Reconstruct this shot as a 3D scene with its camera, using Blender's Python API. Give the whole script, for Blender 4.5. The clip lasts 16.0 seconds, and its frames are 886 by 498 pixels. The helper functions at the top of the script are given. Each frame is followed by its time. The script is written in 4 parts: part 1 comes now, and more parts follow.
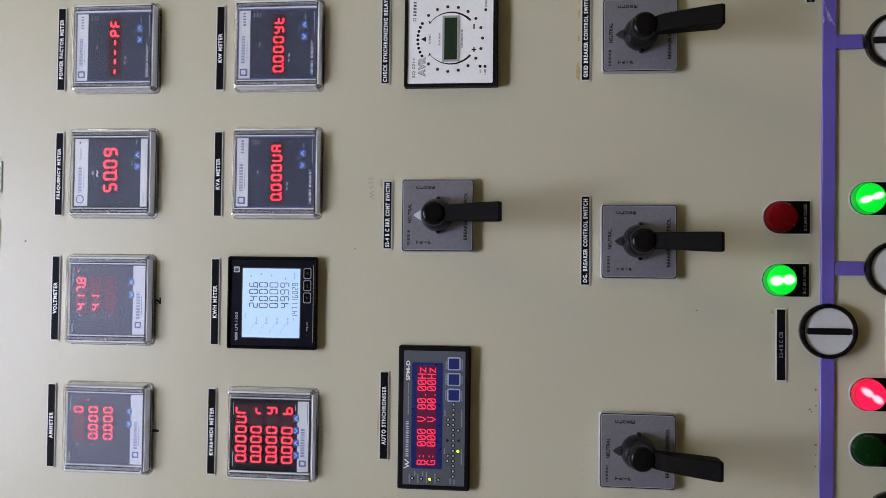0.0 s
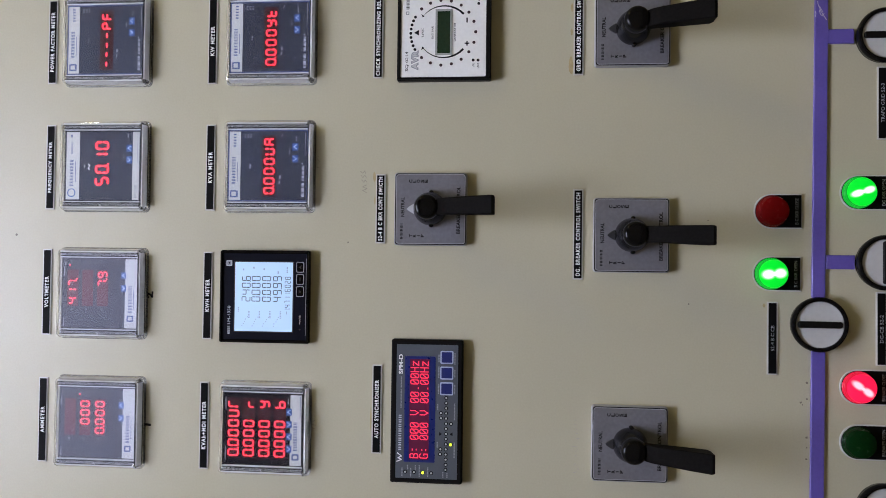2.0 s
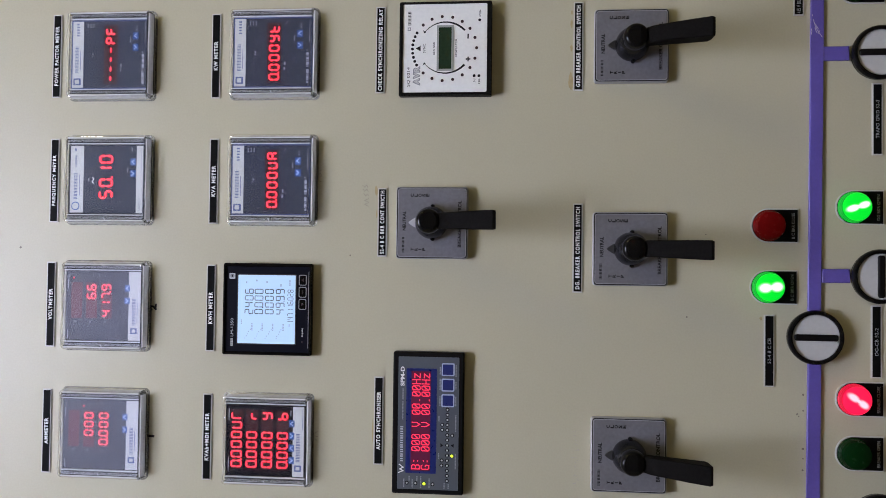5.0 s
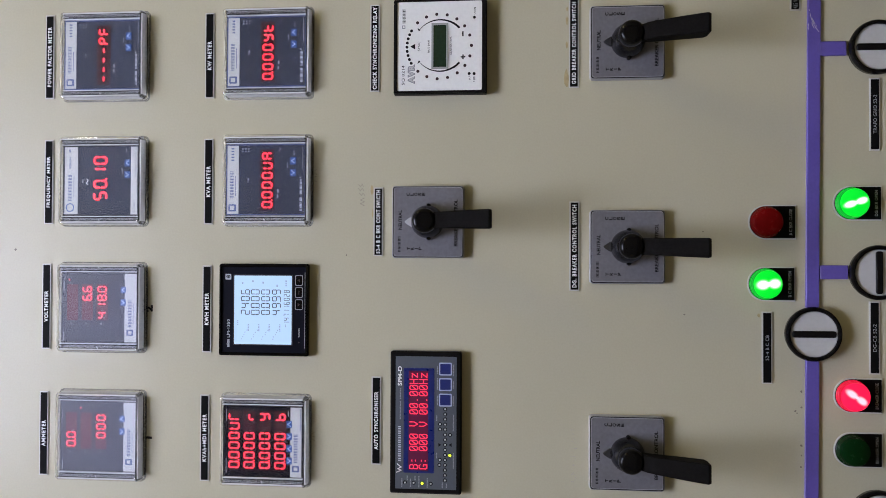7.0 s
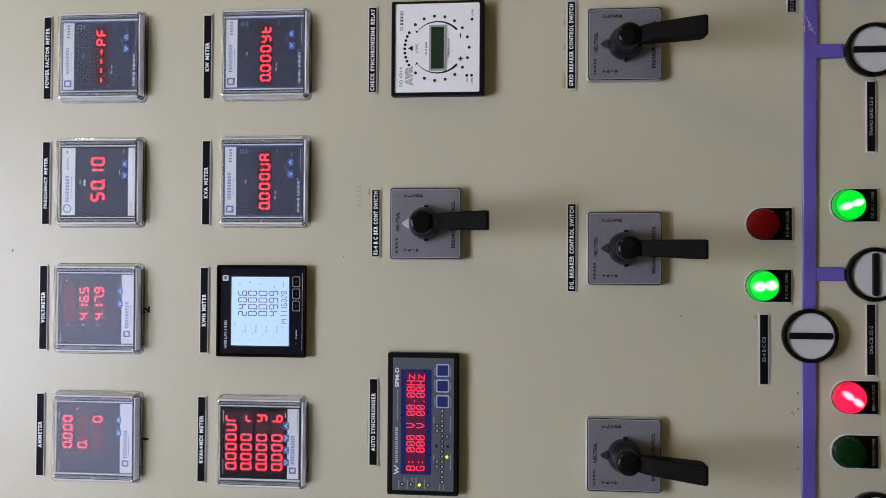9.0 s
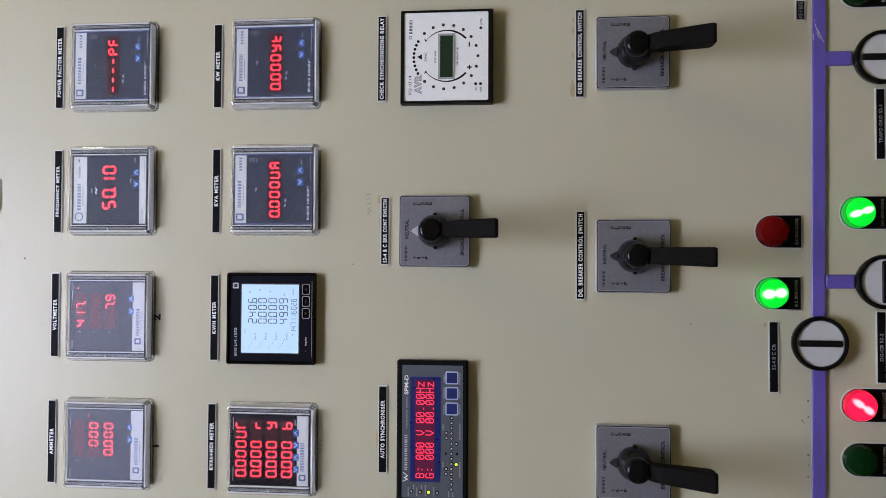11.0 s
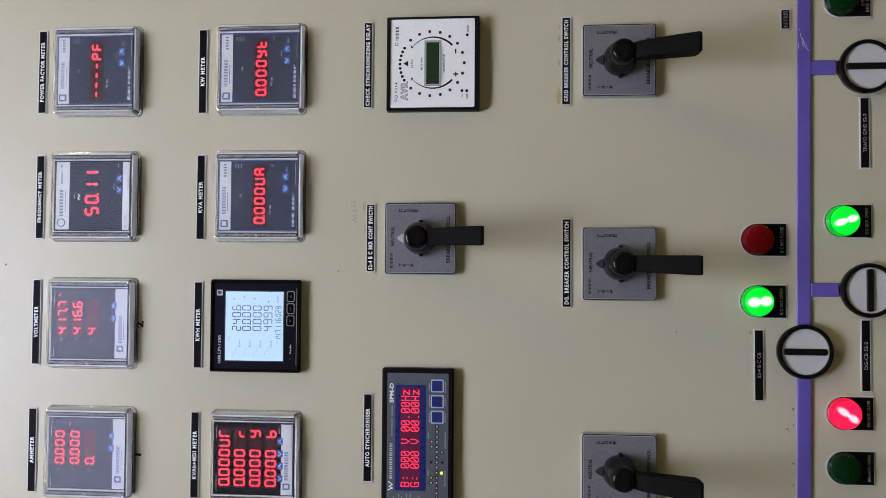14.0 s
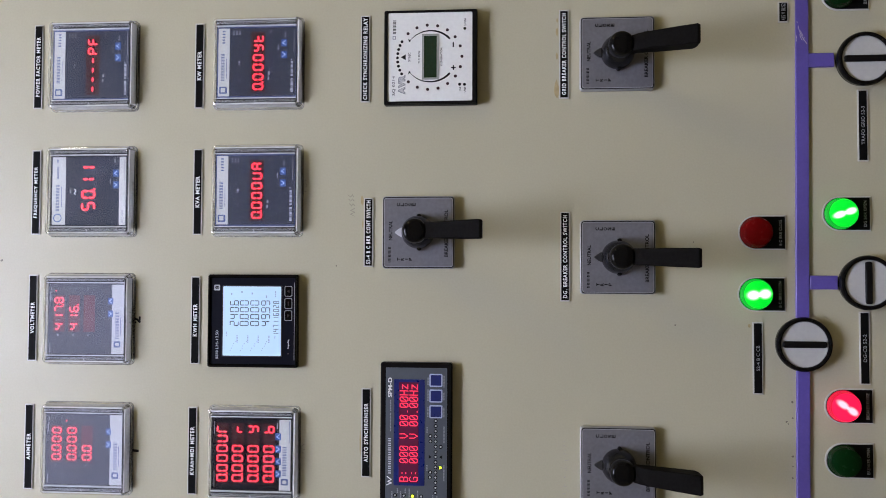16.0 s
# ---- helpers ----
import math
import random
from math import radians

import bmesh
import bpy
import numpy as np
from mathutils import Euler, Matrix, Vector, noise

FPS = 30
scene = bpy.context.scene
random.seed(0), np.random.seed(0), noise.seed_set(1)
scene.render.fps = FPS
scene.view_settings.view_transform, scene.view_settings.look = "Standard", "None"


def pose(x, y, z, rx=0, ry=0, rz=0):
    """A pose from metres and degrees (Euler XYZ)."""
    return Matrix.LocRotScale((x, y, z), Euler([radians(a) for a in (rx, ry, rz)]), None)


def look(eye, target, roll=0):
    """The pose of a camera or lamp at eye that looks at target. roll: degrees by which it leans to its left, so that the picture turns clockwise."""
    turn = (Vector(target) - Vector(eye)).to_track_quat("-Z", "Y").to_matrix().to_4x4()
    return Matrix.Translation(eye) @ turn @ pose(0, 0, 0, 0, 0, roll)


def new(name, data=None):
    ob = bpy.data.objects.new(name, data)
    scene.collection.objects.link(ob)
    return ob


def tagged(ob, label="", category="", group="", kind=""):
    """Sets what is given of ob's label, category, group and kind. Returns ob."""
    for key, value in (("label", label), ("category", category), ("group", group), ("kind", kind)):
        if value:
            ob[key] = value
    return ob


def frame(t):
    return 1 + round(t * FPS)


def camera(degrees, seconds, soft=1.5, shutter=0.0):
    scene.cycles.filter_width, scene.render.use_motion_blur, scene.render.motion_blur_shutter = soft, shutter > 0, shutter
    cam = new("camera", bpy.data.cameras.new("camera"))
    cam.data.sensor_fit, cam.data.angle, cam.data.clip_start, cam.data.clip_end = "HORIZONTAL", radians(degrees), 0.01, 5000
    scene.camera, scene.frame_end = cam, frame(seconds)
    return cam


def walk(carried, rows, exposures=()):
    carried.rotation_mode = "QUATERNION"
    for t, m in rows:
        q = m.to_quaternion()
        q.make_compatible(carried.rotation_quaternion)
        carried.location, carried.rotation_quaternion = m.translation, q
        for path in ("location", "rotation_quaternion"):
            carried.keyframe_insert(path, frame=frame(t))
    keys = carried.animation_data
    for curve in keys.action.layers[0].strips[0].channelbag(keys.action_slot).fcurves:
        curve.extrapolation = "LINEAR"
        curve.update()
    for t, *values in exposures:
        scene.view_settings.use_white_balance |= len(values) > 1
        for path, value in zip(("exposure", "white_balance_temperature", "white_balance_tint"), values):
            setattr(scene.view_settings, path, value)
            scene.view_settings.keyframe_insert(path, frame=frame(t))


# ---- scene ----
cam = camera(57.9, 16.0, 0.5)
PATH = [
    (0, (-0.0188, -0.8174, 1.4077), (0.0047, 0.1764, 1.5161), -89.51),
    (0.5, (-0.0205, -0.8181, 1.4065), (0.0019, 0.1762, 1.5108), -89.42),
    (1, (-0.0228, -0.8168, 1.4048), (-0.0048, 0.1778, 1.5069), -89.34),
    (1.5, (-0.0233, -0.8158, 1.4067), (-0.0078, 0.1793, 1.5041), -89.31),
    (2, (-0.0226, -0.8175, 1.4073), (-0.0022, 0.1773, 1.5073), -89.45),
    (2.5, (-0.0161, -0.8225, 1.4054), (0.0084, 0.1712, 1.5149), -89.62),
    (3, (-0.0103, -0.8298, 1.4060), (0.0182, 0.1628, 1.5242), -89.69),
    (3.5, (-0.0060, -0.8338, 1.4110), (0.0274, 0.1586, 1.5297), -89.75),
    (4, (-0.0033, -0.8287, 1.4121), (0.0284, 0.1647, 1.5229), -89.71),
    (4.5, (-0.0070, -0.8263, 1.4172), (0.0159, 0.1687, 1.5146), -89.52),
    (4.7, (-0.0112, -0.8277, 1.4155), (0.0126, 0.1676, 1.5097), -89.45),
    (6.8, (-0.0041, -0.8255, 1.4089), (0.0070, 0.1700, 1.5032), -89.79),
    (7, (-0.0044, -0.8244, 1.4097), (0.0093, 0.1711, 1.5032), -89.86),
    (7.5, (0.0002, -0.8262, 1.4102), (0.0172, 0.1692, 1.5044), -89.94),
    (8, (-0.0004, -0.8254, 1.4111), (0.0181, 0.1703, 1.5018), -89.91),
    (8.5, (-0.0070, -0.8217, 1.4097), (0.0100, 0.1742, 1.4985), -89.84),
    (9, (-0.0062, -0.8249, 1.4097), (0.0115, 0.1709, 1.4999), -89.81),
    (9.2, (-0.0041, -0.8247, 1.4119), (0.0150, 0.1710, 1.5025), -89.81),
    (11.3, (-0.0044, -0.8293, 1.4112), (0.0204, 0.1654, 1.5112), -89.88),
    (11.5, (-0.0036, -0.8309, 1.4116), (0.0199, 0.1639, 1.5105), -89.84),
    (12, (-0.0046, -0.8285, 1.4097), (0.0209, 0.1667, 1.5044), -89.79),
    (12.5, (-0.0036, -0.8218, 1.4099), (0.0218, 0.1741, 1.4974), -89.70),
    (13, (-0.0041, -0.8214, 1.4066), (0.0232, 0.1746, 1.4925), -89.65),
    (13.5, (-0.0025, -0.8222, 1.4086), (0.0286, 0.1737, 1.4930), -89.70),
    (14, (-0.0021, -0.8239, 1.4083), (0.0294, 0.1719, 1.4940), -89.78),
    (14.5, (-0.0011, -0.8246, 1.4094), (0.0296, 0.1713, 1.4951), -89.85),
    (15, (-0.0036, -0.8242, 1.4105), (0.0280, 0.1717, 1.4944), -89.86),
    (15.5, (-0.0069, -0.8232, 1.4095), (0.0254, 0.1728, 1.4919), -89.85),
    (16, (-0.0087, -0.8215, 1.4100), (0.0235, 0.1746, 1.4916), -89.96),
]
walk(cam, [(t, look(eye, target, roll)) for t, eye, target, roll in PATH], [(0, 0.0), (3, -0.01), (8, 0.04), (13, 0.06), (16, 0.07)])

# ---- light: a closed room lit by ceiling panels ----
world = bpy.data.worlds.new("room_air")
scene.world = world
world.use_nodes = True
world.node_tree.nodes["Background"].inputs[0].default_value = (0.8, 0.85, 0.9, 1)
world.node_tree.nodes["Background"].inputs[1].default_value = 0.05
PANEL_LAMP_POWER = 32.6
WIDE_LAMP_POWER = 22.4
PANEL_LAMPS = [(-0.18, -1.28, 3.27, 1.05, 0.80), (2.15, -1.35, 3.27, 0.44, 0.44)]


# ---- materials ----
def material(name, color, rough=0.5, metal=0.0, spec=0.5, grain=0.0, grain_scale=300.0, bump=0.0, bump_scale=600.0,
             emit=None, power=0.0, coat=0.0, stain=0.0, stain_scale=12.0):
    """A principled material with fine grain, broad stains and relief, in object-independent metres."""
    m = bpy.data.materials.new(name)
    m.use_nodes = True
    n, l = m.node_tree.nodes, m.node_tree.links
    b = n["Principled BSDF"]
    b.inputs["Base Color"].default_value = (*color, 1)
    b.inputs["Roughness"].default_value = rough
    b.inputs["Metallic"].default_value = metal
    b.inputs["Specular IOR Level"].default_value = spec
    b.inputs["Coat Weight"].default_value = coat
    if emit:
        b.inputs["Emission Color"].default_value = (*emit, 1)
        b.inputs["Emission Strength"].default_value = power
    geo = n.new("ShaderNodeNewGeometry")
    if grain or stain:
        src = b.inputs["Base Color"]
        last = None
        for amount, scale, detail in ((grain, grain_scale, 3), (stain, stain_scale, 5)):
            if not amount:
                continue
            t = n.new("ShaderNodeTexNoise")
            t.inputs["Scale"].default_value = scale
            t.inputs["Detail"].default_value = detail
            l.new(geo.outputs["Position"], t.inputs["Vector"])
            r = n.new("ShaderNodeMapRange")
            r.inputs["From Min"].default_value, r.inputs["From Max"].default_value = 0.3, 0.7
            r.inputs["To Min"].default_value, r.inputs["To Max"].default_value = 1 - amount, 1 + amount
            l.new(t.outputs["Fac"], r.inputs["Value"])
            mix = n.new("ShaderNodeVectorMath")
            mix.operation = "SCALE"
            if last:
                l.new(last, mix.inputs[0])
            else:
                mix.inputs[0].default_value = color
            l.new(r.outputs["Result"], mix.inputs["Scale"])
            last = mix.outputs["Vector"]
        l.new(last, src)
        rr = n.new("ShaderNodeMapRange")
        rr.inputs["To Min"].default_value, rr.inputs["To Max"].default_value = max(0.02, rough - 0.08), min(1, rough + 0.08)
        l.new(t.outputs["Fac"], rr.inputs["Value"])
        l.new(rr.outputs["Result"], b.inputs["Roughness"])
    if bump:
        t = n.new("ShaderNodeTexNoise")
        t.inputs["Scale"].default_value = bump_scale
        t.inputs["Detail"].default_value = 2
        l.new(geo.outputs["Position"], t.inputs["Vector"])
        k = n.new("ShaderNodeBump")
        k.inputs["Strength"].default_value = 1.0
        k.inputs["Distance"].default_value = bump
        l.new(t.outputs["Fac"], k.inputs["Height"])
        l.new(k.outputs["Normal"], b.inputs["Normal"])
    return m


PAINT = material("panel_paint", (0.474, 0.443, 0.320), 0.42, spec=0.15, grain=0.02, grain_scale=500, stain=0.025, stain_scale=5, bump=0.00008, bump_scale=420)


def lacquer(m, weight, rough, depth, scale):
    """A glossy orange-peel skin over a painted material."""
    n, l = m.node_tree.nodes, m.node_tree.links
    b = n["Principled BSDF"]
    b.inputs["Coat Weight"].default_value = weight
    b.inputs["Coat Roughness"].default_value = rough
    geo = n.new("ShaderNodeNewGeometry")
    t = n.new("ShaderNodeTexNoise")
    t.inputs["Scale"].default_value = scale
    t.inputs["Detail"].default_value = 0.4
    l.new(geo.outputs["Position"], t.inputs["Vector"])
    k = n.new("ShaderNodeBump")
    k.inputs["Distance"].default_value = depth
    l.new(t.outputs["Fac"], k.inputs["Height"])
    l.new(k.outputs["Normal"], b.inputs["Coat Normal"])


lacquer(PAINT, 0.45, 0.14, 0.00048, 700)
BLACK = material("black_plastic", (0.0065, 0.006, 0.006), 0.42, spec=0.08, grain=0.15, grain_scale=900)
KNOB_BLACK = material("knob_black_plastic", (0.004, 0.0038, 0.0038), 0.08, spec=0.16, grain=0.15, grain_scale=500)
GLOSS_BLACK = material("glossy_black_plastic", (0.004, 0.0038, 0.004), 0.15, spec=0.14, grain=0.15, grain_scale=500)
SATIN_BLACK = material("satin_black_moulding", (0.0045, 0.0042, 0.0042), 0.12, spec=0.2, grain=0.2, grain_scale=400, bump=0.00005, bump_scale=900)
HANDLE_BLACK = material("handle_black", (0.0075, 0.0068, 0.0064), 0.5, spec=0.008, grain=0.2, grain_scale=400)
FACE = material("meter_face", (0.017, 0.022, 0.041), 0.5, spec=0.25, grain=0.06, grain_scale=700)
FACE_BLUE = material("blue_meter_rim", (0.03, 0.05, 0.14), 0.4, grain=0.06)
FACE_BLACK = material("black_meter_face", (0.0045, 0.0048, 0.0095), 0.35, spec=0.10, grain=0.1, grain_scale=700)
STRIP = material("pale_strip", (0.44, 0.44, 0.42), 0.5, grain=0.04)
NAVY = material("navy_print", (0.05, 0.075, 0.19), 0.5)
BUTTON_BLUE = material("blue_key", (0.017, 0.07, 0.24), 0.4, grain=0.05)
WHITE = material("white_print", (0.78, 0.78, 0.78), 0.5)
SERIES_PRINT = material("pale_series_print", (0.50, 0.52, 0.56), 0.5)
GREY_PRINT = material("grey_print", (0.27, 0.28, 0.30), 0.5)
LABEL_WHITE = material("label_edge", (0.50, 0.49, 0.46), 0.5, grain=0.06, grain_scale=900)
LABEL_BLACK = material("engraved_black", (0.005, 0.005, 0.0052), 0.5, spec=0.04, grain=0.15, grain_scale=900)
CARD = material("white_front_plate", (0.78, 0.78, 0.75), 0.45, grain=0.03)
LCD_OFF = material("dark_green_lcd", (0.014, 0.030, 0.016), 0.2, grain=0.1)
LCD_RIM = material("lcd_rim", (0.30, 0.32, 0.29), 0.45)
DARK_LED = material("unlit_led", (0.022, 0.007, 0.008), 0.3)
SMOKE_LED = material("unlit_grey_led", (0.5, 0.5, 0.5), 0.3)
SLATE = material("slate_front", (0.072, 0.083, 0.098), 0.45, grain=0.04)
BLUE_WINDOW = material("blue_window", (0.008, 0.016, 0.12), 0.3, grain=0.06)
RED_WINDOW = material("red_filter", (0.055, 0.010, 0.032), 0.35, spec=0.25, emit=(0.5, 0.03, 0.14), power=0.09)
DIM_RED = material("dim_red_filter", (0.020, 0.018, 0.026), 0.5, spec=0.25, emit=(0.5, 0.015, 0.045), power=0.18)
DIGIT = material("red_digit", (0.3, 0.01, 0.01), 0.4, emit=(1.0, 0.024, 0.046), power=2.8)
DIGIT_SOFT = material("soft_red_digit", (0.3, 0.01, 0.01), 0.4, emit=(1.0, 0.05, 0.085), power=1.5)
# dimmer emitting reds that draw the halo round lit digits
DIGIT_GLOW = material("red_digit_glow", (0.05, 0.005, 0.006), 0.45, spec=0.2, emit=(1.0, 0.006, 0.035), power=0.42)
SOFT_GLOW = material("soft_digit_glow", (0.04, 0.008, 0.01), 0.45, spec=0.2, emit=(1.0, 0.02, 0.06), power=0.36)
GLOWS = {"red_digit": DIGIT_GLOW, "soft_red_digit": SOFT_GLOW}
ARROW_PRINT = material("light_blue_arrow", (0.42, 0.56, 0.85), 0.45)
KEY_EDGE = material("pale_key_edge", (0.40, 0.45, 0.60), 0.45)
MATRIX = material("matrix_digit", (0.3, 0.01, 0.02), 0.4, emit=(1.0, 0.04, 0.11), power=1.2)
BACKLIGHT = material("lit_lcd", (0.3, 0.4, 0.5), 0.4, emit=(0.47, 0.70, 1.0), power=0.56)
LCD_INK = material("lcd_ink", (0.05, 0.065, 0.12), 0.5)
LCD_FAINT = material("faint_lcd_ink", (0.13, 0.17, 0.24), 0.4, emit=(0.4, 0.55, 0.75), power=0.5)
LED_ON = material("lit_led", (0.5, 0.6, 0.05), 0.3, emit=(0.75, 1.0, 0.05), power=1.6)
PLATE = material("anodised_plate", (0.205, 0.203, 0.228), 0.36, metal=0.35, grain=0.08, grain_scale=260, stain=0.05, stain_scale=40)
PLATE_INK = material("worn_black_print", (0.012, 0.012, 0.013), 0.55, spec=0.15, grain=0.3, grain_scale=1500)
PLATE_LIP = material("bright_plate_lip", (0.42, 0.42, 0.46), 0.3, metal=0.5)
PLATE_EDGE = material("plate_edge", (0.36, 0.36, 0.37), 0.4, metal=0.3, grain=0.05)
INK = material("black_ink", (0.010, 0.010, 0.011), 0.6, spec=0.15)
POINTER_GREY = material("grey_pointer", (0.02, 0.02, 0.022), 0.45)
POINTER_PALE = material("pale_pointer", (0.42, 0.42, 0.44), 0.45)
PURPLE = material("purple_strip", (0.115, 0.085, 0.36), 0.42, grain=0.05, grain_scale=300, stain=0.06, stain_scale=25)
SCRATCH = material("scratch", (0.55, 0.52, 0.6), 0.6)
DIAL = material("white_dial", (0.50, 0.50, 0.49), 0.45, grain=0.03)
RED_CAP = material("unlit_red_cap", (0.135, 0.0025, 0.003), 0.25, spec=0.08, grain=0.08, grain_scale=200)
GREEN_CAP = material("unlit_green_cap", (0.002, 0.020, 0.004), 0.25, spec=0.1, grain=0.08, grain_scale=200)
AMBER_CAP = material("unlit_amber_cap", (0.55, 0.10, 0.008), 0.3, grain=0.08, grain_scale=200, coat=0.2)
GREEN_LIT = material("lit_green_cap", (0.0, 0.12, 0.012), 0.3, spec=0.2, emit=(0.0, 1.0, 0.045), power=0.36)
RED_LIT = material("lit_red_cap", (0.2, 0.0, 0.012), 0.3, spec=0.2, emit=(1.0, 0.012, 0.06), power=0.6)
RED_DIM = material("glowing_red_cap", (0.30, 0.003, 0.010), 0.3, emit=(1.0, 0.01, 0.05), power=0.28)


def hot_lens(name, rim, core, rim_power, core_power, turn, wide):
    """A translucent lamp lens with two bright light elements showing through it, in the lamp's own metres."""
    m = material(name, [0.3 * c for c in rim], 0.3, spec=0.2)
    n, l = m.node_tree.nodes, m.node_tree.links
    b = n["Principled BSDF"]
    place = n.new("ShaderNodeTexCoord")
    blobs = []
    for off, long, broad in ((0.0056, 0.0062, wide), (-0.0056, 0.0062, wide), (0.0, 0.0052, wide * 0.5)):
        shift = n.new("ShaderNodeVectorMath")
        shift.operation = "SUBTRACT"
        shift.inputs[1].default_value = (0, 0, 0.029)
        l.new(place.outputs["Object"], shift.inputs[0])
        spin = n.new("ShaderNodeVectorRotate")
        spin.rotation_type = "Y_AXIS"
        spin.inputs["Angle"].default_value = radians(turn)
        l.new(shift.outputs["Vector"], spin.inputs["Vector"])
        fit = n.new("ShaderNodeVectorMath")
        fit.operation = "MULTIPLY_ADD"
        fit.inputs[1].default_value = (1 / broad, 0, 1 / long)
        fit.inputs[2].default_value = (0, 0, off / long)
        l.new(spin.outputs["Vector"], fit.inputs[0])
        size = n.new("ShaderNodeVectorMath")
        size.operation = "LENGTH"
        l.new(fit.outputs["Vector"], size.inputs[0])
        blobs.append(size.outputs["Value"])
    near = blobs[0]
    for other in blobs[1:]:
        least = n.new("ShaderNodeMath")
        least.operation = "SMOOTH_MIN"
        least.inputs[2].default_value = 0.15
        l.new(near, least.inputs[0])
        l.new(other, least.inputs[1])
        near = least.outputs["Value"]
    fade = n.new("ShaderNodeMapRange")
    fade.interpolation_type = "SMOOTHSTEP"
    fade.inputs["From Min"].default_value, fade.inputs["From Max"].default_value = 1.3, 0.5
    l.new(near, fade.inputs["Value"])
    mix = n.new("ShaderNodeMix")
    mix.data_type = "RGBA"
    mix.inputs["A"].default_value = (*rim, 1)
    mix.inputs["B"].default_value = (*core, 1)
    for sock in mix.inputs:
        if sock.type == "RGBA":
            sock.default_value = (*(rim if sock.name == "A" else core), 1)
    l.new(fade.outputs["Result"], mix.inputs[0])
    power = n.new("ShaderNodeMapRange")
    power.inputs["To Min"].default_value, power.inputs["To Max"].default_value = rim_power, core_power
    l.new(fade.outputs["Result"], power.inputs["Value"])
    l.new([o for o in mix.outputs if o.type == "RGBA"][0], b.inputs["Emission Color"])
    l.new(power.outputs["Result"], b.inputs["Emission Strength"])
    return m


GREEN, HOT_GREEN = (0.002, 1.0, 0.04), (0.88, 1.0, 0.93)
LENS_A = hot_lens("green_lens_wide", GREEN, HOT_GREEN, 0.72, 1.6, 6, 0.0047)
LENS_B = hot_lens("green_lens_slim", GREEN, HOT_GREEN, 0.72, 1.6, 18, 0.0033)
LENS_C = hot_lens("red_lens", (1.0, 0.012, 0.075), (1.0, 0.60, 0.72), 1.05, 1.3, -35, 0.0034)
GLUE = material("old_glue", (0.38, 0.30, 0.15), 0.5, grain=0.2, grain_scale=200)
PENCIL = material("pencil_mark", (0.25, 0.22, 0.18), 0.6)
FAINT_PENCIL = material("faint_pencil", (0.40, 0.365, 0.315), 0.6)
CHIP = material("paint_chip", (0.17, 0.145, 0.11), 0.6, grain=0.2, grain_scale=900)
# unseen room surfaces; wall and floor colours chosen to warm the bounced light
WALL = material("wall_paint", (0.45, 0.40, 0.26), 0.8, grain=0.03, grain_scale=80, stain=0.05, stain_scale=2)
CEILING = material("ceiling_paint", (0.72, 0.72, 0.70), 0.9, grain=0.02, grain_scale=60)
FLOOR = material("floor_finish", (0.115, 0.083, 0.03), 0.5, grain=0.08, grain_scale=60, stain=0.1, stain_scale=3)
LIT_DIFFUSER = material("lit_diffuser", (0.9, 0.9, 0.9), 0.4, emit=(0.93, 0.98, 1.29), power=WIDE_LAMP_POWER)
WARM_DIFFUSER = material("warm_diffuser", (0.9, 0.9, 0.9), 0.4, emit=(1.10, 0.98, 0.55), power=PANEL_LAMP_POWER)
FITTING = material("lamp_fitting", (0.75, 0.75, 0.74), 0.4, grain=0.02)


def clear_plastic(name, color, through_part):
    m = bpy.data.materials.new(name)
    m.use_nodes = True
    n, l = m.node_tree.nodes, m.node_tree.links
    b = n["Principled BSDF"]
    b.inputs["Base Color"].default_value = (*color, 1)
    b.inputs["Roughness"].default_value = 0.06
    b.inputs["IOR"].default_value = 1.49
    b.inputs["Transmission Weight"].default_value = through_part
    geo = n.new("ShaderNodeNewGeometry")
    t = n.new("ShaderNodeTexNoise")
    t.inputs["Scale"].default_value = 90
    l.new(geo.outputs["Position"], t.inputs["Vector"])
    r = n.new("ShaderNodeMapRange")
    r.inputs["To Min"].default_value, r.inputs["To Max"].default_value = 0.02, 0.14
    l.new(t.outputs["Fac"], r.inputs["Value"])
    l.new(r.outputs["Result"], b.inputs["Roughness"])
    return m


CLEAR = clear_plastic("clear_pane", (0.97, 0.98, 0.99), 1.0)
HAZY = clear_plastic("dusty_pane", (0.92, 0.93, 1.0), 0.955)
CLEAR_RIM = clear_plastic("clear_rim", (0.68, 0.68, 0.685), 0.985)
# whitened plastics: the reflections on clear rails and edges put into the colour
RAIL_SHEEN = clear_plastic("sheen_rail", (0.58, 0.58, 0.585), 0.72)
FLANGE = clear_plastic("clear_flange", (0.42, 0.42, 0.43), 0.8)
RIB_SHEEN = clear_plastic("sheen_rib", (0.80, 0.80, 0.80), 0.35)


# ---- shape helpers: millimetres, x right, y into the panel, z up ----
def mm(*v):
    return [a * 0.001 for a in v]


def smooth(me, angle=35):
    me.polygons.foreach_set("use_smooth", [True] * len(me.polygons))
    me.set_sharp_from_angle(angle=radians(angle))


def part(name, bm, mat, parent, label="", at=(0, 0, 0)):
    me = bpy.data.meshes.new(name)
    bmesh.ops.recalc_face_normals(bm, faces=bm.faces)
    bm.to_mesh(me)
    bm.free()
    smooth(me)
    me.materials.append(mat)
    if mat.name in GLOWS:
        me.materials.append(GLOWS[mat.name])
    ob = new(name, me)
    ob.parent = parent
    ob.location = mm(*at)
    if label:
        tagged(ob, label)
    return ob


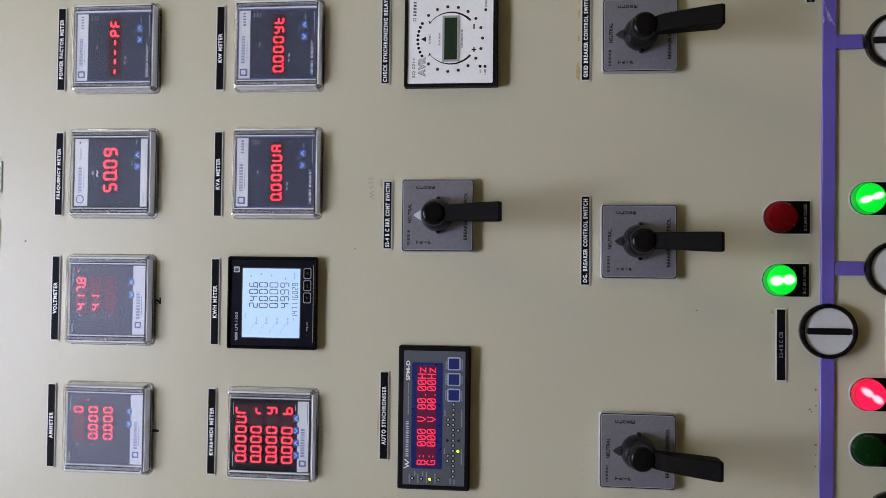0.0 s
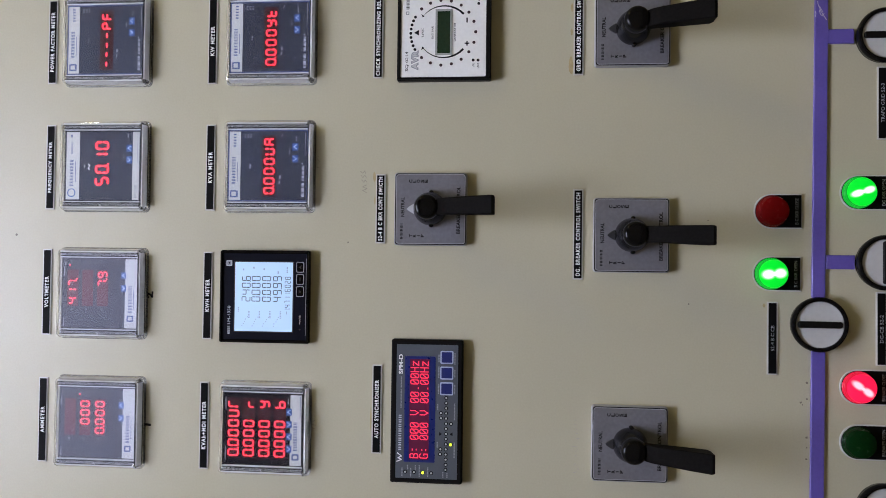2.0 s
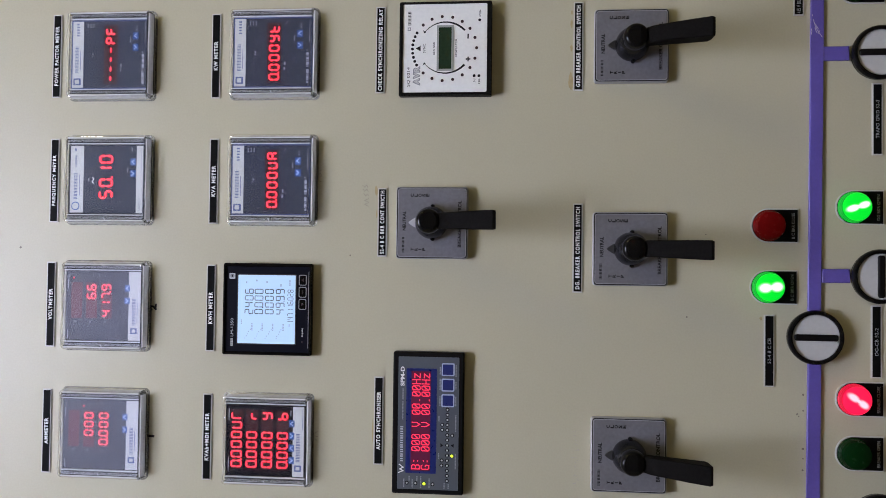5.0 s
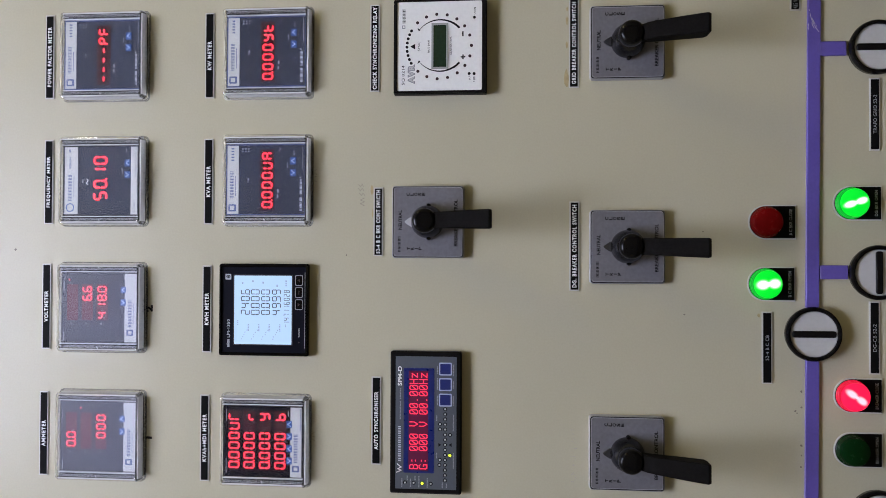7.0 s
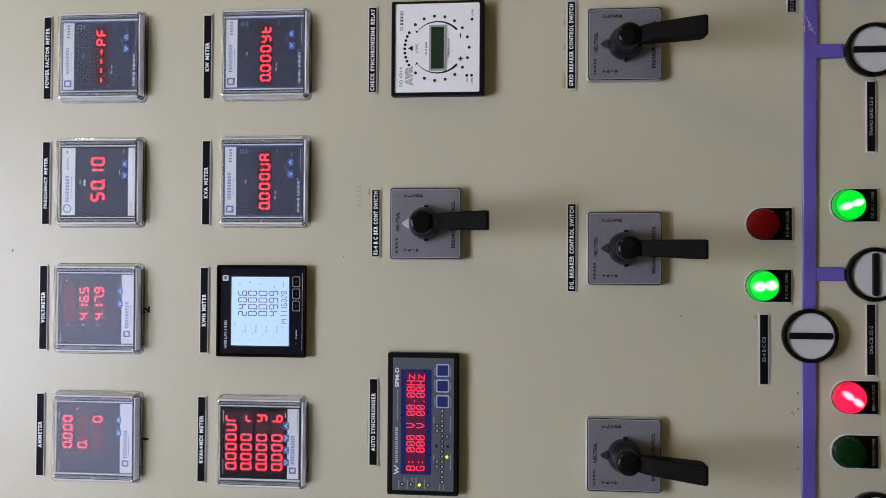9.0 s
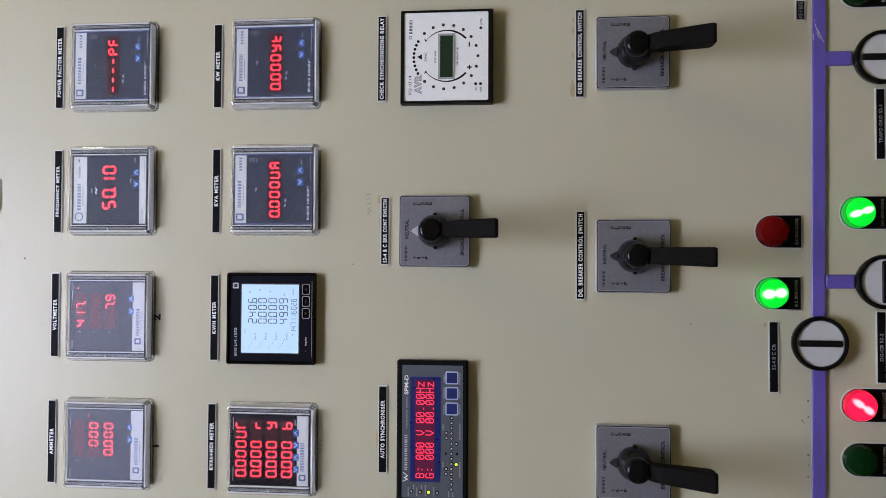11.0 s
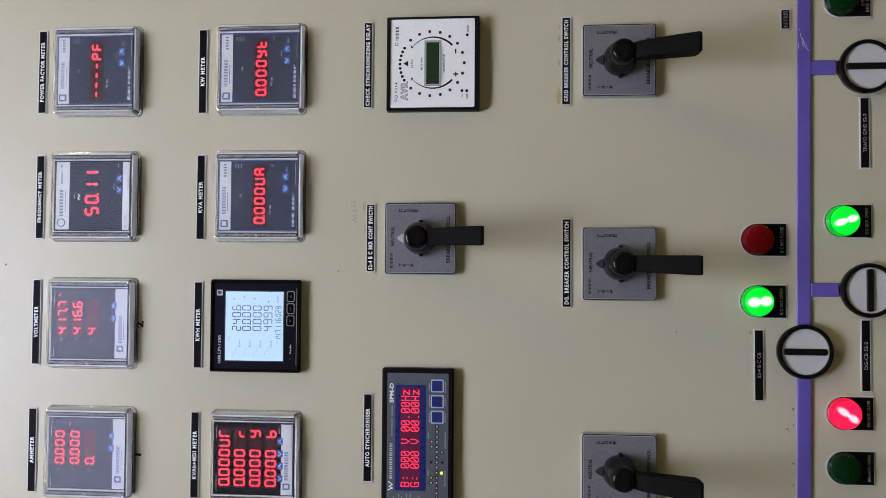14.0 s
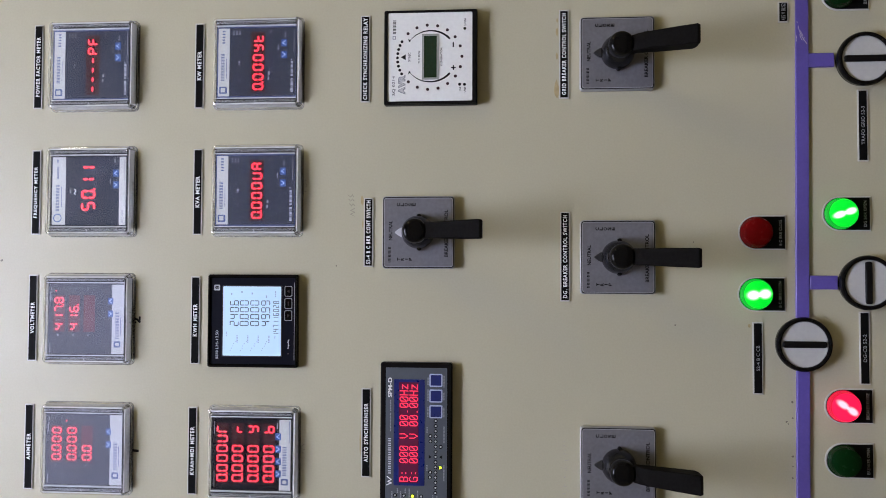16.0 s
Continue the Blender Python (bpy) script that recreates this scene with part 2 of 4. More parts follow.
def thing(name, x, z, label, category, group="", kind="", turn=0.0, sunk=0.0):
    ob = new(name)
    ob.empty_display_size = 0.02
    ob.matrix_basis = pose(x * 0.001, sunk * 0.001, z * 0.001, 0, turn, 0)
    return tagged(ob, label, category, group, kind)


def prism(bm, pts, y0, y1, chamfer=0.0):
    """An upright outline of (x, z) from y0 (back) to y1 (front), its front edge chamfered."""
    cx = sum(p[0] for p in pts) / len(pts)
    cz = sum(p[1] for p in pts) / len(pts)
    w = max(abs(p[0] - cx) for p in pts)
    h = max(abs(p[1] - cz) for p in pts)
    rings = [(y0, 0.0), (y1 + chamfer, 0.0), (y1, chamfer)] if chamfer else [(y0, 0.0), (y1, 0.0)]
    loops = []
    for y, inset in rings:
        sx, sz = (w - inset) / w, (h - inset) / h
        loops.append([bm.verts.new(mm(cx + (x - cx) * sx, y, cz + (z - cz) * sz)) for x, z in pts])
    for a, b in zip(loops, loops[1:]):
        for i in range(len(pts)):
            j = (i + 1) % len(pts)
            bm.faces.new((a[i], a[j], b[j], b[i]))
    bm.faces.new(loops[0])
    bm.faces.new(loops[-1])
    return bm


def rect(x0, x1, z0, z1, r=0.0, n=4):
    if r <= 0:
        return [(x0, z0), (x1, z0), (x1, z1), (x0, z1)]
    out = []
    for cx, cz, a in ((x1 - r, z0 + r, -90), (x1 - r, z1 - r, 0), (x0 + r, z1 - r, 90), (x0 + r, z0 + r, 180)):
        for i in range(n + 1):
            t = radians(a + 90 * i / n)
            out.append((cx + r * math.cos(t), cz + r * math.sin(t)))
    return out


def slab(x0, x1, z0, z1, y0, y1, r=0.0, chamfer=0.0):
    return prism(bmesh.new(), rect(x0, x1, z0, z1, r), y0, y1, chamfer)


def frame_ring(bm, outer, inner, y0, y1):
    """A flat frame between two outlines of equal count."""
    n = len(outer)
    rows = [[bm.verts.new(mm(x, y, z)) for x, z in pts] for pts, y in ((outer, y0), (outer, y1), (inner, y1), (inner, y0))]
    for k in range(4):
        a, b = rows[k], rows[(k + 1) % 4]
        for i in range(n):
            j = (i + 1) % n
            bm.faces.new((a[i], a[j], b[j], b[i]))
    return bm


def lathe(profile, n=40, cx=0.0, cz=0.0, bm=None):
    """A body turned about the y axis from (radius, y) points; ends on the axis are closed."""
    bm = bm or bmesh.new()
    rings = []
    for r, y in profile:
        if r < 1e-6:
            rings.append([bm.verts.new(mm(cx, y, cz))])
        else:
            rings.append([bm.verts.new(mm(cx + r * math.cos(2 * math.pi * i / n), y, cz + r * math.sin(2 * math.pi * i / n))) for i in range(n)])
    for a, b in zip(rings, rings[1:]):
        for i in range(n):
            j = (i + 1) % n
            if len(a) == 1 and len(b) == 1:
                continue
            if len(a) == 1:
                bm.faces.new((a[0], b[j], b[i]))
            elif len(b) == 1:
                bm.faces.new((a[i], a[j], b[0]))
            else:
                bm.faces.new((a[i], a[j], b[j], b[i]))
    return bm


def disc(cx, cz, r, y0, y1, n=14, bm=None):
    return lathe([(0, y0), (r, y0), (r, y1 + 0.15), (r - 0.12, y1), (0, y1)], n, cx, cz, bm)


def stroke(bm, pts, width, y0, y1):
    """A flat line of some width through (x, z) points."""
    for (xa, za), (xb, zb) in zip(pts, pts[1:]):
        d = math.hypot(xb - xa, zb - za) or 1
        ux, uz = (xb - xa) / d * width / 2, (zb - za) / d * width / 2
        prism(bm, [(xa - ux + uz, za - uz - ux), (xb + ux + uz, zb + uz - ux), (xb + ux - uz, zb + uz + ux), (xa - ux - uz, za - uz + ux)], y0, y1)
    return bm


def lettering(text, width, height, x, z, y, mat, parent, name="lettering", turn=0.0, label="", bold=0.0):
    """Words in the built-in font, fitted to a width and a height, centred on (x, z), facing out of the panel."""
    cu = bpy.data.curves.new("letters", "FONT")
    cu.body = text
    cu.extrude = 0.004
    cu.resolution_u = 3
    cu.offset = bold
    cu.space_character = 1.22 if bold > 0.03 else 1.0
    tmp = new("letters", cu)
    me = bpy.data.meshes.new_from_object(tmp.evaluated_get(bpy.context.evaluated_depsgraph_get()))
    bpy.data.objects.remove(tmp)
    bpy.data.curves.remove(cu)
    co = np.zeros(len(me.vertices) * 3)
    me.vertices.foreach_get("co", co)
    co = co.reshape(-1, 3)
    lo, hi = co.min(0), co.max(0)
    u = (co - (lo + hi) / 2) / (hi - lo)
    c, s = math.cos(radians(turn)), math.sin(radians(turn))
    px, pz = u[:, 0] * width, u[:, 1] * height
    out = np.stack([px * c - pz * s + x, -u[:, 2] * 0.3 + y, px * s + pz * c + z], 1) * 0.001
    me.vertices.foreach_set("co", out.ravel())
    me.update()
    me.name = name
    me.materials.append(mat)
    ob = new(name, me)
    ob.parent = parent
    if label:
        tagged(ob, label)
    return ob


def bars(rows, y, mat, parent, name="fine_print"):
    """Plain bars for writing that is too small to read: (x0, x1, z, height)."""
    bm = bmesh.new()
    for x0, x1, z, h in rows:
        prism(bm, rect(x0, x1, z - h / 2, z + h / 2), y + 0.1, y)
    ob = part(name, bm, mat, parent)
    return tagged(ob, kind="stuff") if len(rows) > 1 else ob


def blocks(x0, x1, z, h, n):
    """A run of n pairs of plain upright bars of one height, the size of a printed word; tiny ones are one bar each."""
    step = (x1 - x0) / n
    out = []
    for i in range(n):
        x = x0 + step * i
        spans = ((0.12, 0.86),) if h < 2 else ((0.10, 0.36), (0.56, 0.80))
        out += [(x + a * step, x + b * step, z, h) for a, b in spans]
    return out


SEGMENTS = {"0": "abcdef", "1": "bc", "2": "abged", "3": "abgcd", "4": "fgbc", "5": "afgcd", "6": "afgedc", "7": "abc", "8": "abcdefg",
            "9": "abcdfg", "-": "g", "P": "abefg", "F": "aefg", "U": "bcdef", "A": "abcefg", "r": "eg", "T": "aef", "y": "bcdfg", "b": "cdefg", "t": "defg", " ": ""}


def segment(bm, s, x, z, w, h, th, y0, y1):
    """One bar of a seven-bar digit centred on (x, z)."""
    k, g = th / 2, th * 0.12
    ends = {"a": ((-w, h), (w, h)), "g": ((-w, 0), (w, 0)), "d": ((-w, -h), (w, -h)), "f": ((-w, 0), (-w, h)), "b": ((w, 0), (w, h)),
            "e": ((-w, -h), (-w, 0)), "c": ((w, -h), (w, 0))}[s]
    (xa, za), (xb, zb) = [(a * (w / 2 - k) / w, b * (h / 2 - k) / h) for a, b in ends]
    if za == zb:
        pts = [(xa + g, za), (xa + g + k, za - k), (xb - g - k, za - k), (xb - g, za), (xb - g - k, za + k), (xa + g + k, za + k)]
    else:
        pts = [(xa, za + g), (xa + k, za + g + k), (xa + k, zb - g - k), (xa, zb - g), (xa - k, zb - g - k), (xa - k, za + g + k)]
    prism(bm, [(x + a, z + b) for a, b in pts], y0, y1)


def add_halo(bm, s, w, h, th):
    """The halo round one lit bar, drawn as a wider glowing bar a little behind it."""
    before = set(bm.faces)
    d = 0.95 * th
    segment(bm, s, 0, 0, w + d, h + d, th + d, 0.1, -0.10 - 0.008 * "abcdefg".index(s))
    for f in bm.faces:
        if f not in before:
            f.material_index = 1


def digits(text, x0, pitch, z, w, h, th, y, mat, parent, dots=()):
    """A row of glowing digits, each a part of its own; returns them in order (None for a blank)."""
    out = []
    for i, ch in enumerate(text):
        if ch == " ":
            out.append(None)
            continue
        bm = bmesh.new()
        for s in SEGMENTS[ch]:
            segment(bm, s, 0, 0, w, h, th, 0.1, -0.2)
            add_halo(bm, s, w, h, th)
        if i in dots:
            prism(bm, rect(w / 2 + 0.3, w / 2 + 0.3 + th, -h / 2, -h / 2 + th), 0.1, -0.2)
        out.append(part("digit", bm, mat, parent, at=(x0 + pitch * (i + 0.5), y, z)))
    return out


# ---- structure: panel, and an unseen room added to enclose it ----
def structure(name, bm, mat, label, category="structure"):
    me = bpy.data.meshes.new(name)
    bmesh.ops.recalc_face_normals(bm, faces=bm.faces)
    bm.to_mesh(me)
    bm.free()
    me.materials.append(mat)
    return tagged(new(name, me), label, category, kind="structure")


structure("control_panel", slab(-1100, 1100, 100, 2250, 600, 0, 4, 2), PAINT, "beige powder-coated steel control panel front", "panel")
structure("plinth", slab(-1100, 1100, 0, 100, 600, 20), BLACK, "black steel plinth under the control panel", "plinth")
structure("floor", prism(bmesh.new(), rect(-2600, 2600, -100, 0), 1500, -4200), FLOOR, "unseen brown floor added to close the switch room", "floor")
structure("ceiling", prism(bmesh.new(), rect(-2600, 2600, 3300, 3400), 1500, -4200), CEILING, "white painted ceiling", "ceiling")
structure("wall_north", prism(bmesh.new(), rect(-2600, 2600, 0, 3300), 1500, 1400), WALL, "plain painted wall behind the panel", "wall")
structure("wall_south", prism(bmesh.new(), rect(-2600, 2600, 0, 3300), -4100, -4200), WALL, "plain painted wall facing the panel", "wall")
structure("wall_east", prism(bmesh.new(), rect(2500, 2600, 0, 3300), 1400, -4100), WALL, "plain painted side wall", "wall")
structure("wall_west", prism(bmesh.new(), rect(-2600, -2500, 0, 3300), 1400, -4100), WALL, "plain painted side wall", "wall")


def panel_lamp(x, y, z, wide, deep, glow):
    lamp = new("panel_light")
    lamp.matrix_basis = pose(x, y, z)
    tagged(lamp, "white panel light fixed under the ceiling", "ceiling light", "ceiling lights")
    a, b = wide * 500, deep * 500
    part("frame", slab(-a - 15, a + 15, 0, 30, b + 15, -b - 15, 3), FITTING, lamp)
    part("diffuser", slab(-a, a, -4, 2, b, -b), glow, lamp, "glowing white diffuser")


for spot, glow in zip(PANEL_LAMPS, (LIT_DIFFUSER, WARM_DIFFUSER)):
    panel_lamp(*spot, glow)


# ---- the purple mimic line ----
def mimic(name, x0, x1, z0, z1, turn=0.0, scratched=False):
    cx, cz = (x0 + x1) / 2, (z0 + z1) / 2
    t = thing(name, cx, cz, "purple plastic mimic strip stuck on the panel", "strip", "mimic diagram", turn=turn)
    part("strip", slab(x0 - cx, x1 - cx, z0 - cz, z1 - cz, 0.5, -3, 0.6, 0.4), PURPLE, t)
    if scratched:
        bm = bmesh.new()
        for pts in ([(245.2, 5.0), (244.2, 4.8)], [(241.0, 4.0), (238.6, 3.7)], [(237.6, 3.3), (234.4, 2.2)], [(233.6, 1.8), (230.6, 0.6)], [(229.8, 0.0), (227.2, -1.4)], [(226.4, -2.0), (223.0, -4.4)],
                    [(232.4, 2.4), (229.2, 1.6)], [(228.6, 1.2), (227.0, 0.4)], [(229.2, -2.2), (226.6, -0.6)], [(231.0, 5.9), (228.6, 5.5)], [(227.6, 6.0), (225.8, 5.7)], [(236.0, 2.0), (231.0, -0.6)]):
            stroke(bm, [(a - cx, b) for a, b in pts], 0.6, -2.9, -3.05)
        part("scratch", bm, SCRATCH, t, "pale scratches in the purple plastic")


mimic("mimic_strip", -50, 420, 1112.2, 1124.6, 0.48, True)
mimic("mimic_strip", -420, -102, 1115.2, 1127.9, 0.45)
mimic("mimic_stub", 199.3, 213.4, 1087.4, 1112.4)
mimic("mimic_stub", -21.9, -8.2, 1086.6, 1113.0)
mimic("mimic_stub", -260.5, -246.6, 1087.0, 1114.4)


# ---- engraved labels ----
def label_plate(text, x, z, width, word, height=10.0, letter=4.7, bold=0.032):
    t = thing("label_plate", x, z, "black engraved label, white lettering %s" % text, "label", "engraved labels")
    w, h = width / 2, height / 2
    part("backing", slab(-w, w, -h, h, 0.5, -1.3, 0.3, 0.2), LABEL_WHITE, t)
    part("face", slab(-w + 1.2, w - 1.2, -h + 1.2, h - 1.2, -1.2, -1.5), LABEL_BLACK, t)
    lettering(text, word, letter, 0, 0, -1.6, WHITE if bold else GREY_PRINT, t, bold=bold)


for text, x, z, width, word, thin in (
        ("POWER FACTOR METER", 214.3, 1916.6, 91, 65, 0), ("FREQUENCY METER", 78.4, 1916.4, 91, 55, 0),
        ("VOLTMETER", -56.0, 1917.6, 92, 33.5, 0), ("AMMETER", -192.7, 1919.2, 90, 28, 0),
        ("KW METER", 212.3, 1737.4, 91, 31, 0), ("KVA METER", 78.0, 1737.6, 91, 33, 0),
        ("KWH METER", -57.2, 1738.4, 92, 34, 0), ("KVAh+MDI METER", -193.5, 1739.8, 91, 50, 0),
        ("CHECK SYNCHRONIZING RELAY", 216.4, 1559.2, 91, 86, 0), ("52-4 B C BKR CONT SWICTH", 35.1, 1554.8, 71.5, 66, 0),
        ("AUTO SYNCHRONISER", -171.2, 1556.0, 91, 60, 0),
        ("GRID BREAKER CONTROL SWITCH", 217.4, 1353.6, 91.5, 84, 0), ("DG. BREAKER CONTROL SWITCH", 10.2, 1352.8, 91, 84, 0),
        ("52-4 B C CB", -90.4, 1163.3, 71.5, 25, 1), ("TRAFO GRID 52-3", 140.7, 1060.2, 71.5, 38, 1), ("DG-CB 52-2", -79.4, 1061.2, 71.5, 27, 1)):
    label_plate(text, x, z, width, word, letter=3.2 if thin else 4.3, bold=0.0 if thin else 0.032)
label_plate("415 V BUS2", 256.0, 1135.6, 21, 17, 10.0, 4.0, 0.0)


# ---- digital meters under clear covers ----
def arrow_key(x, z, parent, up, size=7.6):
    key = part("arrow_key", slab(x - size / 2, x + size / 2, z - size / 2 + 0.6, z + size / 2 - 0.6, -10, -10.7, 0.8, 0.2), BUTTON_BLUE, parent)
    d = 1.5 if up else -1.5
    part("arrow", stroke(bmesh.new(), [(x - 2.1, z - d), (x, z + d), (x + 2.1, z - d)], 0.7, -10.6, -10.8), ARROW_PRINT, key)


def clear_cover(meter, glass=None):
    """A clear box: bevelled rim, flat front pane, thick side rails, painted edge reflections."""
    bm = bmesh.new()
    rings = [(48.6, 0.4, 5.0), (48.6, -3.0, 5.0), (47.4, -4.0, 4.6), (46.9, -11.0, 4.4), (46.0, -13.2, 4.2), (44.4, -14.0, 4.0), (43.0, -13.0, 3.4), (44.4, -10.8, 3.2), (44.8, 0.4, 3.2)]
    loops = [[bm.verts.new(mm(x, y, z)) for x, z in rect(-w, w, -w, w, r)] for w, y, r in rings]
    n = len(loops[0])
    for k in range(len(loops)):
        a, b = loops[k], loops[(k + 1) % len(loops)]
        for i in range(n):
            bm.faces.new((a[i], a[(i + 1) % n], b[(i + 1) % n], b[i]))
    cover = part("clear_cover", bm, CLEAR_RIM, meter, "clear bevelled plastic cover")
    cover.visible_shadow = False
    pane = part("pane", slab(-43.2, 43.2, -43.2, 43.2, -12.2, -13.6, 3.4), glass or CLEAR, cover)
    pane.visible_shadow = False
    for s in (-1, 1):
        # pale strips stand in for bright reflections along the cover's sides
        for x, w, front, mat, name in ((38.1, 0.55, -12.1, RIB_SHEEN, "inner_sheen"), (41.1, 1.35, -11.9, RAIL_SHEEN, "cover_rail"), (44.1, 0.75, -14.15, RIB_SHEEN, "rim_sheen")):
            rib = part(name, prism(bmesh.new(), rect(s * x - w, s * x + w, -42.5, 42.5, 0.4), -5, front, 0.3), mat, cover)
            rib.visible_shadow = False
        # black strips drawn where the ridges refract the dark bezel
        for x in (39.4, 42.7):
            part("refraction_line", slab(s * x - 0.2, s * x + 0.2, -42.6, 42.6, -13.2, -13.72), INK, cover, "dark line painted for the bezel refracted in the clear edge")
        part("cover_notch", prism(bmesh.new(), [(s * 43.0 - 1.0, -0.9), (s * 43.0 + 2.2, 0.9), (s * 43.0 + 2.2, 1.5), (s * 43.0 - 1.0, -0.3)], -12.8, -14.3), POINTER_PALE, cover)
    flange = part("base_flange", frame_ring(bmesh.new(), rect(-48.4, 48.4, -48.4, 48.4, 5.2), rect(-47.2, 47.2, -47.2, 47.2, 4.8), 0.4, -2.6), FLANGE, cover)
    flange.visible_shadow = False
    # painted highlight along the cover's lower edge
    sill = part("lower_sheen", prism(bmesh.new(), rect(-43.0, 43.0, -45.8, -44.8, 0.4), -5, -14.15, 0.3), RIB_SHEEN, cover)
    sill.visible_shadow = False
    # the same painted dark refraction, along the lower edge
    part("refraction_line", slab(-42.2, 42.2, -43.9, -42.9, -13.2, -13.72), INK, cover, "dark line painted for the bezel refracted in the clear edge")
    for px in (-1, 1):
        boss = part("corner_boss", lathe([(0, -4), (2.6, -4), (2.6, -12.6), (1.6, -14.0), (0, -14.4)], 16, px * 43.2, -43.2), CLEAR_RIM, cover)
        boss.visible_shadow = False
    for dx in (-3.0, 2.6, 8.0):
        part("foot_clip", slab(dx - 1.6, dx + 1.6, -46.2, -44.9, -6, -9.2, 0.3), CLEAR, cover)


def meter_base(x, z, label, face=FACE):
    t = thing("digital_meter", x, z, label, "panel meter", "panel meters")
    part("bezel", slab(-42.4, 42.4, -44.4, 43.8, 0.5, -8.6, 2, 0.8), BLACK, t)
    part("face", slab(-36.4, 36.6, -42.1, 41.8, -8.0, -10.0, 1.0, 0.3), face, t)
    return t


def small_print(t, rows, mat=GREY_PRINT):
    bars(rows, -10.15, mat, t)


def genius_meter(x, z, text, label, dots):
    t = meter_base(x, z, label)
    part("blue_rim", frame_ring(bmesh.new(), rect(-37.0, 37.2, -42.9, 42.4, 1.5), rect(-35.8, 36.0, -41.7, 41.2, 1.0), -8.2, -10.3), FACE_BLUE, t)
    strip = part("name_strip", slab(-35.6, 35.8, 29.0, 41.0, -10, -10.25), STRIP, t, "pale strip with a printed maker's mark")
    bars(blocks(-19.5, 9.5, 36.2, 3.9, 9) + [(-17, 4, 32.2, 0.5)], -10.35, NAVY, strip)
    part("maker_mark", frame_ring(bmesh.new(), rect(-33, -25.5, 31.4, 39.6, 1), rect(-31.5, -27, 33.4, 38.2, 0.6), -10.2, -10.45), NAVY, strip)
    bars([(20 + 3 * i, 21.4 + 3 * i, 35.2, 3.0) for i in range(5)], -10.35, NAVY, strip)
    row = digits(text, -31.0, 10.15, -1.7, 7.2, 11.3, 1.5, -10.1, DIGIT, t, dots)
    part("display_glow", slab(-32, 31.5, -9, 6, -10, -10.06), DIM_FACE, t)
    arrow_key(7.2, -29.2, t, False)
    arrow_key(19.6, -29.2, t, True)
    bars(blocks(-32.5, -17.5, -37.6, 2.6, 6) + blocks(-15.5, 0.5, -37.6, 2.6, 6) + [(1.4, 2.8, -36.8, 0.5), (1.85, 2.35, -36.8, 1.4)], -10.2, SERIES_PRINT, t, "series_name")
    small_print(t, [(10, 34, -39.6, 0.5), (-3, -1.4, 18.9, 1.0), (-0.8, 1.6, 18.5, 1.6), (-19, -15.5, -12.8, 1.6), (-13.5, -10, -13.2, 1.6), (12, 18, -23.4, 0.6), (30, 31.2, -14.6, 0.8), (31.4, 33, -15.4, 0.8)]
                + [(29 + 2.6 * i, 30.6 + 2.6 * i, 24.5 - 3.2 * j, 1.3) for i in range(2) for j in range(3)] + [(25.5, 27.6, -30.4, 0.7), (26.2, 27.0, -29.6, 0.7), (28.4, 30.5, -30.4, 0.7), (29.1, 29.9, -29.6, 0.7)])
    clear_cover(t)
    return row


# faint red emission puts the digits' spilled glow into the window
DIM_FACE = material("display_window", (0.006, 0.004, 0.008), 0.5, spec=0.2, emit=(0.7, 0.008, 0.03), power=0.04)

genius_meter(213.0, 1852.0, "----PF", "power factor meter with red dashes and PF under a clear cover", ())
genius_meter(212.8, 1672.4, "0000yt", "kilowatt meter with red digits 0.000 under a clear cover", (0,))
genius_meter(78.6, 1672.4, "0000UA", "kVA meter with red digits 0.000 under a clear cover", (0,))


def frequency_meter(x, z):
    t = meter_base(x, z, "frequency meter, large red digits, under a clear cover")
    strip = part("name_strip", slab(-35.6, 36.0, 25.8, 40.5, -10, -10.25), STRIP, t, "pale strip with a printed maker's mark")
    bars(blocks(-21.5, 7.0, 34.4, 3.9, 9) + [(-17, 5, 30.0, 0.5), (30.4, 33.2, 34.8, 1.6)] + blocks(13, 26, 34.2, 2.2, 6), -10.35, NAVY, strip)
    part("maker_mark", lathe([(4.6, -10.2), (4.6, -10.45), (3.6, -10.45), (3.6, -10.2), (4.6, -10.2)], 28, -28.5, 34.2), BUTTON_BLUE, strip)
    low = part("foot_strip", slab(-36.0, 36.0, -40.4, -33.2, -10, -10.25), STRIP, t, "pale printed strip")
    bars(blocks(-34, -20, -36.8, 2.6, 6) + [(4, 33, -38.6, 0.45)], -10.35, GREY_PRINT, low)
    fixed = digits("50", -22.5, 12.6, 0.6, 8.9, 15.0, 1.8, -10.1, DIGIT, t, (1,))
    moving = []
    for i in (2, 3):
        bank = {}
        for s in "abcdefg":
            bm = bmesh.new()
            segment(bm, s, 0, 0, 8.9, 15.0, 1.8, 0.1, -0.2)
            add_halo(bm, s, 8.9, 15.0, 1.8)
            bank[s] = part("segment", bm, DIGIT, t, at=(-22.5 + 12.6 * (i + 0.5), -10.1, 0.6))
        moving.append(bank)
    arrow_key(6.3, -29.4, t, False)
    arrow_key(18.7, -29.4, t, True)
    part("wave_sign", stroke(bmesh.new(), [(-4, 14.5), (-2.6, 16.2), (-1, 15.2), (0.6, 14.2), (2, 16)], 0.8, -10, -10.2), WHITE, t)
    small_print(t, [(-2.4, 1.6, 20.2, 1.5), (7, 13, -23.4, 0.9), (30, 34, -28, 1.4)])
    clear_cover(t)
    return moving


